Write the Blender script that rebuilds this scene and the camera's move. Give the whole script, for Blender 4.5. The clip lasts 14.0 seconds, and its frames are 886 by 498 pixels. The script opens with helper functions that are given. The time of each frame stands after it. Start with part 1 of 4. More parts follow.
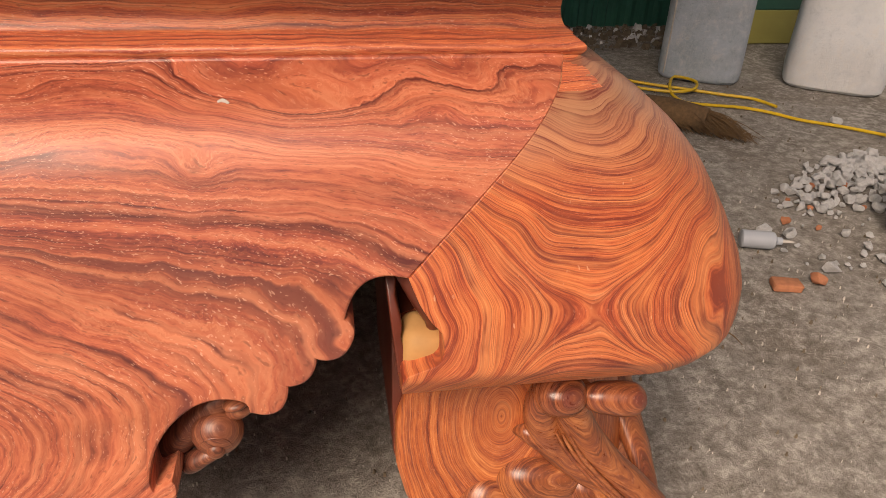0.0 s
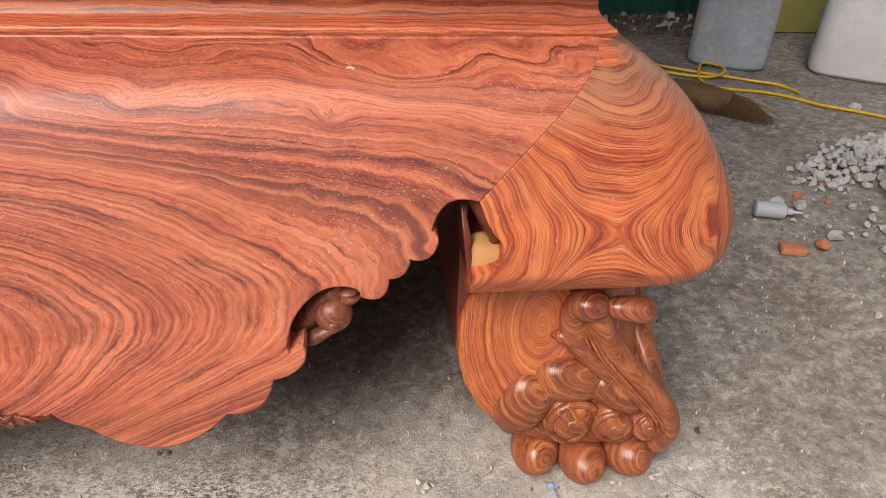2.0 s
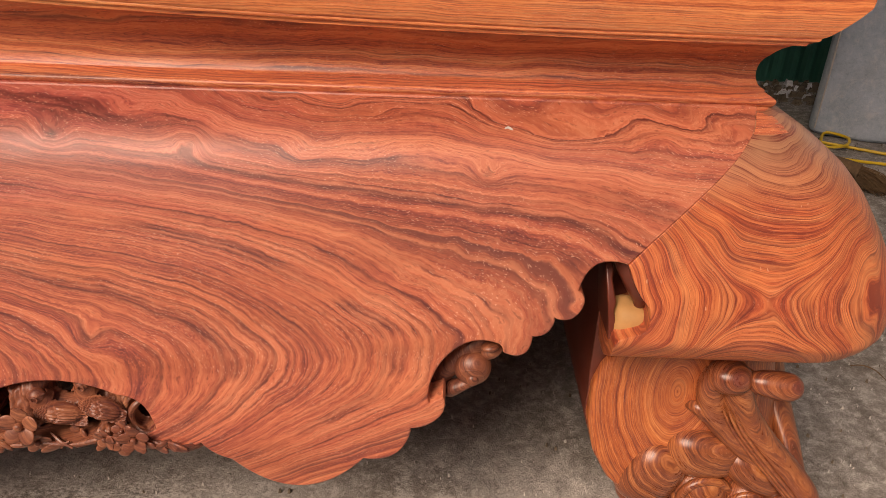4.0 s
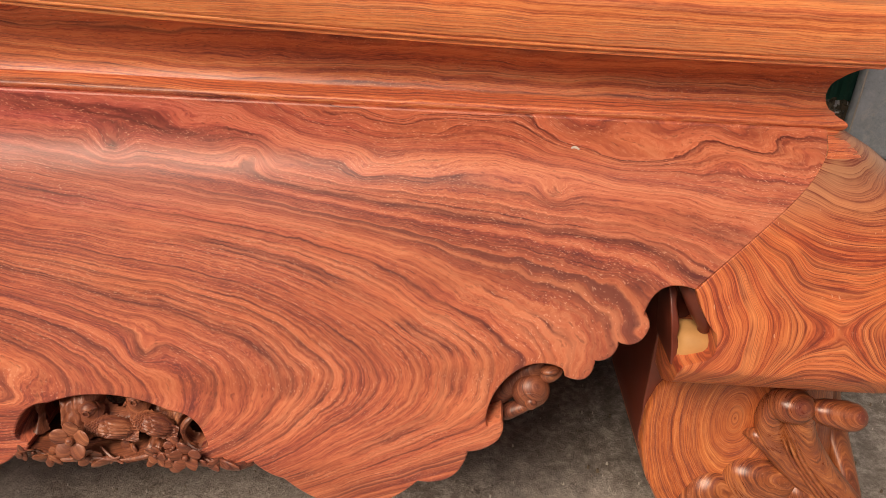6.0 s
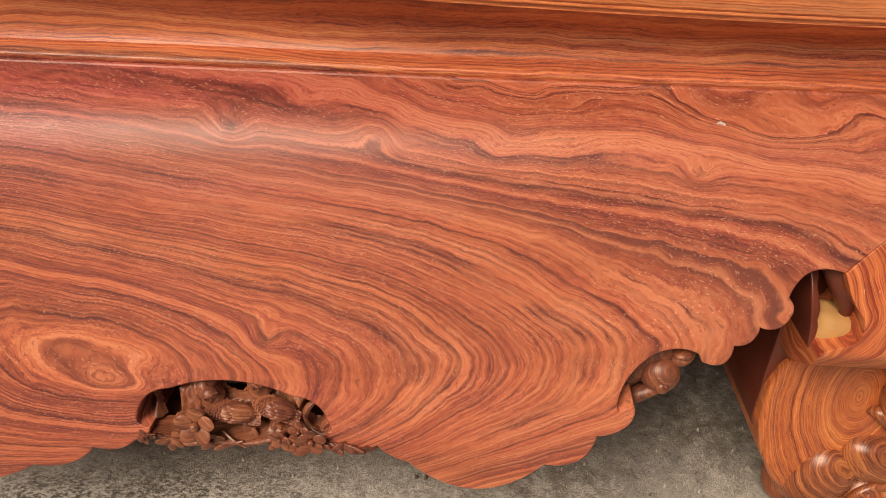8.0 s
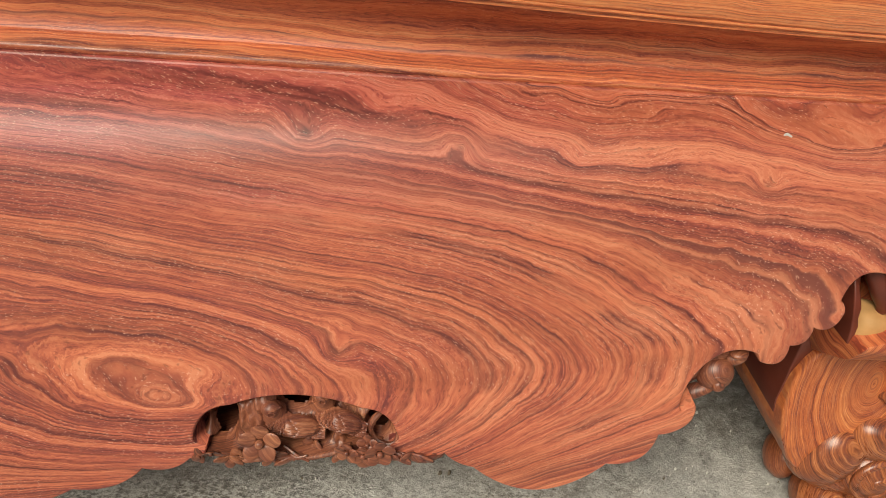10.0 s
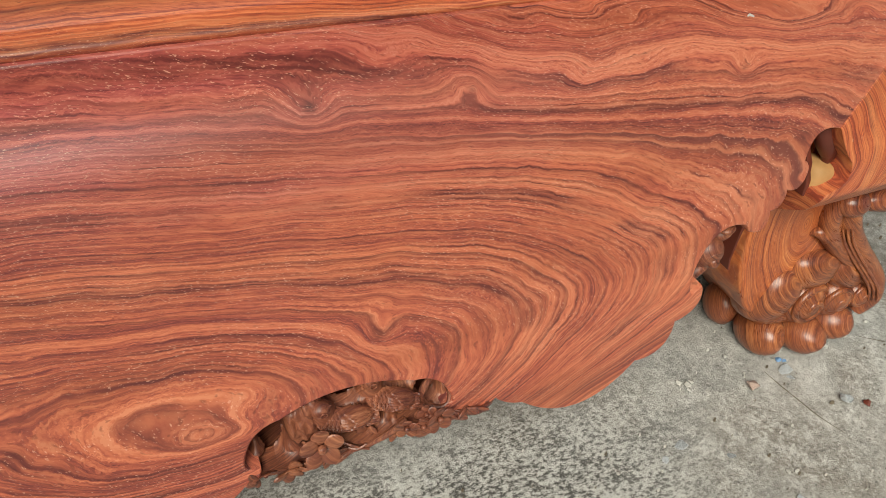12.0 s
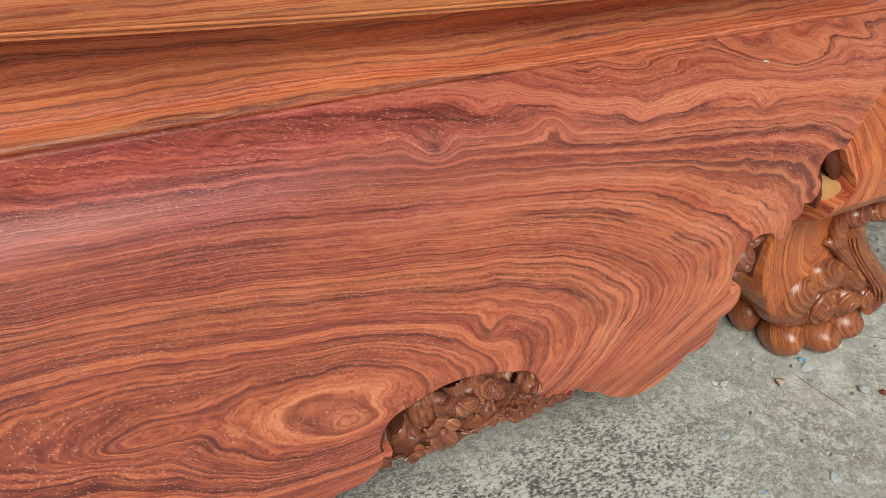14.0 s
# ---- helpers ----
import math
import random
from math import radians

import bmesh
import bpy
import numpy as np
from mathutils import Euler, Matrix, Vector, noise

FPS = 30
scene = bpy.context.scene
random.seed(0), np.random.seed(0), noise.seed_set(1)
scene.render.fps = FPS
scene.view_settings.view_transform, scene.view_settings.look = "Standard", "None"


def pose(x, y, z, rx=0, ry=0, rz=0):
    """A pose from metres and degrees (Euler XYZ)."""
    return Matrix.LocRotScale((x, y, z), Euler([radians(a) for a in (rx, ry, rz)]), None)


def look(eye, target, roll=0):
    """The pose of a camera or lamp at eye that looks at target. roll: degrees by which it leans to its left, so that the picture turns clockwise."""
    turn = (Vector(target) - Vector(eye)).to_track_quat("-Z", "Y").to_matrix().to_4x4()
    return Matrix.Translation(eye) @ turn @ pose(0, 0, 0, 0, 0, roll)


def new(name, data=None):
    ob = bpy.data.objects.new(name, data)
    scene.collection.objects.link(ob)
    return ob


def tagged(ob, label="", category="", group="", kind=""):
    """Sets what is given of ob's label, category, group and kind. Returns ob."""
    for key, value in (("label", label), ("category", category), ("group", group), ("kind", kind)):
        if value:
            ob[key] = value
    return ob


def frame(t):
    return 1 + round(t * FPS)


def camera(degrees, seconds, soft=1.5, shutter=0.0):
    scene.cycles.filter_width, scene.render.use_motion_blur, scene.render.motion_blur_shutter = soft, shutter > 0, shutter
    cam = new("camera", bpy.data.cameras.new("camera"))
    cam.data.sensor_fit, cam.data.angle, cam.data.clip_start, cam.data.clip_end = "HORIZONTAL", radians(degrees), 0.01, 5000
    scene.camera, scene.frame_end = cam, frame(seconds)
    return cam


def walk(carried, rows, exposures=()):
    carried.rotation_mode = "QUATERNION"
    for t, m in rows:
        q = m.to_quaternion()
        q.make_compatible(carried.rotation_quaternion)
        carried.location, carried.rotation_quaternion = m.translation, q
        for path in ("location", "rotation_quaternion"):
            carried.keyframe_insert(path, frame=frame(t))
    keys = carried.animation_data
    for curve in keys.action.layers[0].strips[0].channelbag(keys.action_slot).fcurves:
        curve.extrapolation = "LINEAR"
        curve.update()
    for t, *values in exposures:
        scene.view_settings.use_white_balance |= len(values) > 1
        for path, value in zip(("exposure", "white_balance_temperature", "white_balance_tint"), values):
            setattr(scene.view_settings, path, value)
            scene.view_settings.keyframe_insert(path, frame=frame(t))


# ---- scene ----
cam = camera(63.5, 14.0, soft=0.85)
PATH = [
    (0, (-0.074, -0.614, 1.031), (0.224, 1.086, 0.02), 2.1),
    (0.5, (-0.137, -0.742, 0.99), (0.223, 0.947, -0.021), 3.3),
    (1, (-0.149, -0.841, 1.073), (0.167, 0.804, -0.02), 1.2),
    (1.5, (-0.16, -0.861, 1.098), (0.097, 0.801, 0.015), 1.7),
    (2, (-0.165, -0.873, 1.098), (0.056, 0.815, 0.05), 2.3),
    (2.5, (-0.186, -0.875, 1.098), (0.004, 0.842, 0.091), 3.1),
    (3, (-0.206, -0.88, 1.106), (-0.083, 0.876, 0.157), 2.6),
    (3.5, (-0.235, -0.893, 1.103), (-0.215, 0.883, 0.183), 1.7),
    (3.7, (-0.243, -0.889, 1.103), (-0.256, 0.886, 0.182), 1.6),
    (5.8, (-0.317, -0.86, 1.11), (-0.341, 0.924, 0.205), 2.3),
    (6, (-0.328, -0.86, 1.106), (-0.373, 0.925, 0.206), 2.5),
    (6.5, (-0.355, -0.864, 1.108), (-0.436, 0.913, 0.194), 2.5),
    (7, (-0.387, -0.864, 1.099), (-0.496, 0.907, 0.175), 2.7),
    (7.5, (-0.439, -0.841, 1.078), (-0.553, 0.9, 0.101), 2.5),
    (7.7, (-0.461, -0.814, 1.123), (-0.564, 0.901, 0.098), 2.1),
    (9.8, (-0.69, -0.77, 1.159), (-0.525, 0.887, 0.052), 5.1),
    (10, (-0.721, -0.763, 1.162), (-0.534, 0.889, 0.05), 5.9),
    (10.5, (-0.792, -0.775, 1.215), (-0.576, 0.862, 0.087), 6.3),
    (11, (-0.849, -0.733, 1.211), (-0.551, 0.85, 0.025), 4.7),
    (11.5, (-0.882, -0.655, 1.213), (-0.39, 0.825, -0.04), 3.9),
    (12, (-0.976, -0.627, 1.16), (-0.306, 0.757, -0.119), 3.9),
    (12.5, (-1.075, -0.608, 1.156), (-0.317, 0.784, -0.064), 3.1),
    (13, (-1.109, -0.619, 1.165), (-0.326, 0.807, 0.002), 2.3),
    (13.5, (-1.136, -0.676, 1.202), (-0.381, 0.768, 0.043), 2.0),
    (14, (-1.197, -0.73, 1.235), (-0.469, 0.721, 0.067), 1.7),
]
EXPOSURES = [(0.0, 0.57, 8500, 24), (0.6, 0.57, 7700, 19), (1.5, 0.60, 7000, 15), (2.5, 0.54, 7700, 26), (3.5, 0.38, 8500, 28), (6.5, 0.40, 8900, 25),
             (7.5, 0.38, 8900, 22), (10.0, 0.48, 7200, 5), (12.0, 0.38, 6800, 3), (14.0, 0.38, 6600, 0)]
walk(cam, [(t, look(eye, target, roll)) for t, eye, target, roll in PATH], EXPOSURES)

# ---- world and light ----
world = bpy.data.worlds.new("overcast_sky")
scene.world = world
world.use_nodes = True
wn = world.node_tree
sky = wn.nodes.new("ShaderNodeTexSky")
sky.sky_type, sky.sun_disc = "NISHITA", False
sky.sun_elevation, sky.sun_rotation = radians(44.7), radians(215.5)
sky.air_density, sky.dust_density = 1.0, 3.0
wn.links.new(sky.outputs[0], wn.nodes["Background"].inputs[0])
wn.nodes["Background"].inputs[1].default_value = 0.058

sun = new("sun", bpy.data.lights.new("sun", "SUN"))
sun.data.energy, sun.data.angle, sun.data.color = 3.2, radians(36), (1.0, 0.95, 0.88)
sun.matrix_world = look((-1.5, -2.1, 2.55), (0, 0, 0))


# ---- node helpers ----
class Net:
    """A small builder of shader node trees."""

    def __init__(self, name):
        self.mat = bpy.data.materials.new(name)
        self.mat.use_nodes = True
        self.tree = self.mat.node_tree
        self.out = self.tree.nodes["Principled BSDF"]

    def add(self, kind, **props):
        node = self.tree.nodes.new(kind)
        for key, value in props.items():
            setattr(node, key, value)
        return node

    def put(self, value, socket):
        if hasattr(value, "is_output"):
            self.tree.links.new(value, socket)
        else:
            socket.default_value = value

    def m(self, op, a, b=0.0, c=0.0):
        node = self.add("ShaderNodeMath", operation=op)
        for i, v in enumerate((a, b, c)):
            self.put(v, node.inputs[i])
        return node.outputs[0]

    def coords(self):
        return self.add("ShaderNodeTexCoord").outputs["Object"]

    def split(self, v):
        node = self.add("ShaderNodeSeparateXYZ")
        self.put(v, node.inputs[0])
        return node.outputs

    def join(self, x, y, z):
        node = self.add("ShaderNodeCombineXYZ")
        for i, v in enumerate((x, y, z)):
            self.put(v, node.inputs[i])
        return node.outputs[0]

    def scaled(self, v, s):
        node = self.add("ShaderNodeVectorMath", operation="MULTIPLY")
        self.put(v, node.inputs[0])
        node.inputs[1].default_value = s
        return node.outputs[0]

    def noise(self, v, scale, detail=3.0, rough=0.55, warp=0.0):
        node = self.add("ShaderNodeTexNoise")
        self.put(v, node.inputs["Vector"])
        node.inputs["Scale"].default_value = scale
        node.inputs["Detail"].default_value = detail
        node.inputs["Roughness"].default_value = rough
        node.inputs["Distortion"].default_value = warp
        return node.outputs[0]

    def line_noise(self, w, scale, detail=2.0, rough=0.6):
        node = self.add("ShaderNodeTexNoise", noise_dimensions="1D")
        self.put(w, node.inputs["W"])
        node.inputs["Scale"].default_value = scale
        node.inputs["Detail"].default_value = detail
        node.inputs["Roughness"].default_value = rough
        return node.outputs[0]

    def ramp(self, v, stops):
        node = self.add("ShaderNodeValToRGB")
        self.put(v, node.inputs[0])
        e = node.color_ramp.elements
        while len(e) < len(stops):
            e.new(0.5)
        for i, (pos, col) in enumerate(stops):
            e[i].position, e[i].color = pos, (*col, 1)
        return node.outputs[0]

    def mix(self, f, a, b, blend="MIX"):
        node = self.add("ShaderNodeMix", data_type="RGBA", blend_type=blend)
        self.put(f, node.inputs[0])
        self.put(a if hasattr(a, "is_output") else (*a, 1), node.inputs[6])
        self.put(b if hasattr(b, "is_output") else (*b, 1), node.inputs[7])
        return node.outputs[2]

    def fit(self, v, lo, hi, a=0.0, b=1.0):
        node = self.add("ShaderNodeMapRange")
        self.put(v, node.inputs[0])
        for i, x in enumerate((lo, hi, a, b)):
            node.inputs[i + 1].default_value = x
        return node.outputs[0]

    def bump(self, h, strength, distance):
        node = self.add("ShaderNodeBump")
        node.inputs["Strength"].default_value = strength
        node.inputs["Distance"].default_value = distance
        self.put(h, node.inputs["Height"])
        self.put(node.outputs[0], self.out.inputs["Normal"])

    def finish(self, colour, rough, spec=0.5, coat=0.0):
        self.put(colour if hasattr(colour, "is_output") else (*colour, 1), self.out.inputs["Base Color"])
        self.put(rough, self.out.inputs["Roughness"])
        self.out.inputs["Specular IOR Level"].default_value = spec
        self.out.inputs["Coat Weight"].default_value = coat
        return self.mat

    def hump(self, x, z, cx, cz, rx, rz, height):
        """A soft round hill over (cx, cz), for knots."""
        dx = self.m("DIVIDE", self.m("SUBTRACT", x, cx), rx)
        dz = self.m("DIVIDE", self.m("SUBTRACT", z, cz), rz)
        d = self.m("ADD", self.m("MULTIPLY", dx, dx), self.m("MULTIPLY", dz, dz))
        return self.m("MULTIPLY", self.m("EXPONENT", self.m("MULTIPLY", d, -1.0)), height)


def rosewood(name, field, along="x", stops=None, wave=1.0, rings=75.0, tone=0.3, line=0.7, minor=0.45, ink=(0.105, 0.027, 0.032), rough=0.36, pores=1.0, sapwood=None, heart=None, calm=None, ripple=0.0, cracks=0.0, jag=1.0, knots=()):
    """Oiled rosewood. field(net, x, y, z): the distance across the growth rings, in metres; rings: growth rings to the metre."""
    n = Net(name)
    p = n.coords()
    x, y, z = n.split(p)
    soft = n.scaled(p, {"x": (1, 4, 4), "z": (4, 4, 1), "none": (3, 3, 3)}[along])

    def off(v, amount):
        return n.m("MULTIPLY", n.m("SUBTRACT", v, 0.5), amount)

    f = field(n, x, y, z)
    f = n.m("ADD", f, off(n.noise(soft, 1.6, 1.0), 0.11 * wave))
    f = n.m("ADD", f, off(n.noise(soft, 6.0, 1.0), 0.034 * wave))
    f = n.m("ADD", f, off(n.noise(p, 13.0, 1.0), 0.016 * jag))
    f = n.m("ADD", f, off(n.noise(p, 26.0, 2.0, 0.6), 0.0075 * jag))
    if calm:
        # loose swirls along the shoulder
        f = n.m("ADD", f, n.m("MULTIPLY", off(n.noise(n.scaled(p, (1.0, 1.0, 2.2)), 6.5, 1.0), 0.050), n.m("MULTIPLY", n.fit(z, 0.725, 0.775), n.fit(x, -0.92, -0.62, 0.15, 1.0))))
    cloud, patch, patch2 = n.noise(soft, 3.4, 2.0), n.noise(soft, 4.2, 2.0), n.noise(n.scaled(soft, (1.3, 1.1, 0.9)), 5.5, 2.0)
    if ripple:
        # curly figure: the fibres weave to and fro across the rings
        curl = n.noise(n.scaled(p, (150, 60, 34)), 1.0, 1.0)
        f = n.m("ADD", f, n.m("MULTIPLY", off(curl, 0.0020 * ripple), n.fit(patch2, 0.46, 0.60)))

    # fibres drawn out along the growth rings
    def drawn(across, along_, shift, detail=2.0):
        v = n.join(n.m("MULTIPLY", n.m("ADD", f, shift), across), n.m("MULTIPLY", n.m("ADD", x, y), along_), n.m("MULTIPLY", z, along_))
        return n.noise(v, 1.0, detail, 0.6)
    fibre, weave = drawn(380.0, 22.0, 0.0), drawn(900.0, 60.0, 1.7, 3.0)
    quiet = 1.0
    if calm:
        quiet = n.fit(n.m("ADD", z, n.m("MULTIPLY_ADD", x, 0.13, off(patch, 0.06))), calm[0], calm[1], 1.0, 0.95)
        quiet = n.m("MULTIPLY", quiet, n.m("SUBTRACT", 1.0, n.m("MULTIPLY", n.fit(x, -0.95, -0.75, 0.20, 0.0), n.fit(z, 0.735, 0.765))))
    # tone: broad bands, narrow bands, drifting clouds and fine fibre
    v = off(n.line_noise(f, rings * 0.30, 2.0, 0.5), tone * 1.5)
    v = n.m("ADD", v, off(n.line_noise(f, rings * 1.3, 2.0, 0.6), 0.56))
    v = n.m("ADD", v, off(n.line_noise(f, rings * 5.0, 2.0, 0.65), 0.46))
    v = n.m("ADD", v, off(cloud, 0.26))
    v = n.m("ADD", n.m("MULTIPLY", v, quiet), n.m("ADD", off(fibre, 0.38), off(weave, 0.56)))
    if ripple:
        # the board is paler towards its end
        v = n.m("ADD", v, n.fit(x, -1.25, -0.05, -0.05, 0.10))
        zig = n.m("ADD", f, off(n.noise(n.scaled(p, (210, 90, 150)), 1.0, 1.0), 0.0052 * ripple))
        v = n.m("ADD", v, n.m("MULTIPLY", n.fit(n.line_noise(zig, 480.0, 1.0), 0.52, 0.66, 0.0, 0.17), n.fit(patch2, 0.42, 0.58, 0.25, 1.0)))
    col = n.ramp(n.m("ADD", v, 0.5), stops or WOOD_STOPS)
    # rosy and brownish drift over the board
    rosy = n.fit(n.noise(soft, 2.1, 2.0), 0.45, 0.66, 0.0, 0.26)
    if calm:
        # rosy heart along the shoulder, with the sky's sheen painted into the same tint
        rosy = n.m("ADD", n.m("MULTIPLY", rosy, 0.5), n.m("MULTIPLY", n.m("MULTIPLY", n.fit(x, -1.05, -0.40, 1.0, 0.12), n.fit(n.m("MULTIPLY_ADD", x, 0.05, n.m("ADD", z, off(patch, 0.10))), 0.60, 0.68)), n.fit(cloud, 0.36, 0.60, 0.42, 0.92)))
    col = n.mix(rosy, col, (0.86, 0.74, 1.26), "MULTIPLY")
    col = n.mix(n.fit(n.noise(soft, 2.9, 2.0), 0.50, 0.72, 0.0, 0.32), col, (0.30, 0.088, 0.036))
    if sapwood:
        rim = n.m("ADD", z, off(n.noise(p, 9.0, 3.0), 0.05))
        pale_wood = n.mix(n.m("ADD", n.m("MULTIPLY", n.line_noise(f, rings * 1.3, 2.0), 0.7), n.m("MULTIPLY", weave, 0.3)), (0.22, 0.110, 0.062), (0.46, 0.25, 0.145))
        col = n.mix(n.fit(rim, sapwood[0], sapwood[1], 0.0, 0.85), col, pale_wood)
    # late wood: soft on the inner side of a ring and sharp on the outer, stronger in some years than in others
    for rate, shift, dark, power, low in ((rings, 0.0, line, 3.0, 0.15), (rings * 3.1, 4.7, minor, 2.0, 0.12)):
        w = n.m("ADD", n.m("MULTIPLY", f, rate), n.m("MULTIPLY", n.line_noise(n.m("ADD", f, shift), rate * 0.16, 1.0), 4.0))
        part_of = n.m("FRACT", w)
        year = n.add("ShaderNodeTexWhiteNoise", noise_dimensions="1D")
        n.put(n.m("ADD", n.m("FLOOR", w), shift), year.inputs["W"])
        late = n.m("MULTIPLY", n.m("POWER", part_of, power), n.fit(part_of, 0.90, 1.0, 1.0, 0.0))
        late = n.m("MULTIPLY", late, n.fit(year.outputs[0], low, 0.95, 0.05, 1.0))
        late = n.m("MULTIPLY", late, n.m("MULTIPLY", n.fit(patch if shift else patch2, 0.34, 0.56, 0.40, 1.0), n.fit(fibre, 0.30, 0.66, 1.25, 0.70)))
        col = n.mix(n.m("MINIMUM", n.m("MULTIPLY", n.m("MULTIPLY", late, dark * 1.45), quiet), 0.92), col, ink)
    # a thin dark line here and there
    lines = n.line_noise(n.m("ADD", f, off(weave, 0.0010)), rings * 0.42, 1.0, 0.5)
    thin = n.fit(n.m("ABSOLUTE", n.m("SUBTRACT", lines, 0.5)), 0.002, 0.016, 1.0, 0.0)
    thin = n.m("MULTIPLY", n.m("MULTIPLY", thin, quiet), n.m("MULTIPLY", n.fit(patch, 0.38, 0.56), n.fit(fibre, 0.35, 0.62, line, line * 0.5)))
    col = n.mix(thin, col, ink)
    if heart:
        # the dark heart band between two growth rings, fading in along the board
        level, width, x0, x1, amount = heart
        q = n.m("DIVIDE", n.m("SUBTRACT", f, level), width)
        zone = n.m("MULTIPLY", n.m("EXPONENT", n.m("MULTIPLY", n.m("MULTIPLY", q, q), -1.0)), n.fit(x, x0, x1, 0.35 * amount, amount))
        comb = n.line_noise(f, rings * 3.4, 2.0, 0.6)
        col = n.mix(n.m("MULTIPLY", zone, n.fit(n.m("ADD", comb, off(fibre, 0.3)), 0.36, 0.62, 1.0, 0.25)), col, (0.088, 0.022, 0.026))
    for k in knots:
        spot = n.hump(x, z, *k)
        col = n.mix(n.m("MULTIPLY", spot, n.fit(weave, 0.4, 0.6, 1.0, 0.5)), col, (0.07, 0.022, 0.020))
    # pores: short dark dashes, and pale filled ones here and there
    dash = drawn(800.0, 90.0, 9.1, 1.0)
    col = n.mix(n.fit(dash, 0.62, 0.73, 0.0, 0.45 * pores), col, (0.100, 0.026, 0.020))
    pale = drawn(1300.0, 210.0, 5.3, 1.0)
    col = n.mix(n.m("MULTIPLY", n.fit(pale, 0.64, 0.70, 0.0, 0.42 * pores), n.fit(patch, 0.42, 0.56, 0.15, 1.0)), col, (0.82, 0.50, 0.36))
    if cracks:
        # hair cracks across the end grain, filled with pale dust
        split = n.noise(n.scaled(p, (210, 210, 9)), 1.0, 1.0)
        col = n.mix(n.m("MULTIPLY", n.fit(split, 0.725, 0.76, 0.0, cracks), n.fit(patch2, 0.46, 0.58)), col, (0.80, 0.55, 0.36))
    smear = n.noise(p, 9.0, 3.0)
    r = n.fit(n.m("ADD", n.m("MULTIPLY", smear, 0.6), n.m("MULTIPLY", weave, 0.4)), 0.3, 0.7, rough - 0.08, rough + 0.10)
    n.bump(n.m("ADD", n.m("MULTIPLY", fibre, 0.4), n.m("ADD", n.m("MULTIPLY", weave, 0.5), n.m("MULTIPLY", dash, 0.5))), 0.16, 0.0010)
    return n.finish(col, r, 0.5, 0.0)


WOOD_STOPS = [(0.24, (0.17, 0.038, 0.034)), (0.38, (0.32, 0.076, 0.048)), (0.5, (0.450, 0.118, 0.064)),
              (0.62, (0.540, 0.160, 0.082)), (0.80, (0.62, 0.225, 0.120))]
# darker than the open wood: the hollows' shade is mixed into these tones
CARVE_SHADE_STOPS = [(0.26, (0.050, 0.017, 0.012)), (0.40, (0.11, 0.035, 0.020)), (0.5, (0.175, 0.057, 0.030)),
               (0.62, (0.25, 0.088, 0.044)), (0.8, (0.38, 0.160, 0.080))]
PALE_STOPS = [(0.2, (0.42, 0.090, 0.036)), (0.36, (0.66, 0.185, 0.068)), (0.5, (0.80, 0.270, 0.098)),
              (0.66, (0.85, 0.34, 0.130)), (0.85, (0.87, 0.44, 0.20))]
BOARD_STOPS = [(0.24, (0.24, 0.052, 0.036)), (0.38, (0.46, 0.115, 0.056)), (0.5, (0.62, 0.180, 0.078)),
               (0.62, (0.70, 0.240, 0.102)), (0.80, (0.77, 0.33, 0.16))]
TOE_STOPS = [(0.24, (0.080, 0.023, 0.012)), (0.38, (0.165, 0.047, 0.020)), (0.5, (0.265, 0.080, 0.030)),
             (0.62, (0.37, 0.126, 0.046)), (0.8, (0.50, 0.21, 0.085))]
LEG_STOPS = [(0.24, (0.26, 0.050, 0.026)), (0.38, (0.47, 0.105, 0.042)), (0.5, (0.60, 0.170, 0.062)),
             (0.62, (0.66, 0.215, 0.080)), (0.82, (0.72, 0.28, 0.115))]

SHANK_STOPS = [(0.24, (0.17, 0.034, 0.016)), (0.38, (0.34, 0.078, 0.027)), (0.5, (0.46, 0.122, 0.038)),
               (0.62, (0.55, 0.175, 0.058)), (0.82, (0.66, 0.27, 0.10))]


def apron_field(n, x, y, z):
    return n.add("ShaderNodeAttribute", attribute_type="GEOMETRY", attribute_name="ring").outputs["Fac"]


def board_field(n, x, y, z):
    return n.m("ADD", n.m("ADD", z, n.m("MULTIPLY", y, 0.35)), n.m("MULTIPLY", x, 0.012))


KNEE_SHIFT = 1.21


def knee_field(n, x, y, z):
    p = n.coords()
    dx = n.m("ADD", n.m("SUBTRACT", x, 0.20), n.m("MULTIPLY", n.m("SUBTRACT", n.noise(p, 9.0, 1.0), 0.5), 0.06))
    dz = n.m("ADD", n.m("SUBTRACT", z, 0.575), n.m("MULTIPLY", n.m("SUBTRACT", n.noise(n.scaled(p, (1, 1, -1)), 8.0, 1.0), 0.5), 0.05))
    q = n.m("SUBTRACT", n.m("MULTIPLY", dz, dz), n.m("MULTIPLY", n.m("MULTIPLY", dx, dx), 0.80))
    q = n.m("ADD", q, n.hump(x, z, 0.376, 0.580, 0.034, 0.06, 0.010))
    f = n.m("MULTIPLY", q, n.m("INVERSE_SQRT", n.m("ADD", n.m("ABSOLUTE", q), 0.0070)))
    return n.m("ADD", f, n.m("MULTIPLY_ADD", y, 0.15, KNEE_SHIFT))


def shank_field(n, x, y, z):
    dx = n.m("SUBTRACT", x, 0.135)
    dz = n.m("MULTIPLY", n.m("SUBTRACT", z, 0.355), 0.55)
    return n.m("SQRT", n.m("ADD", n.m("MULTIPLY", dx, dx), n.m("MULTIPLY", dz, dz)))


def toe_field(n, x, y, z):
    return n.m("ADD", n.m("MULTIPLY", y, -0.7), n.m("ADD", n.m("MULTIPLY", z, 0.5), n.m("MULTIPLY", x, 0.25)))


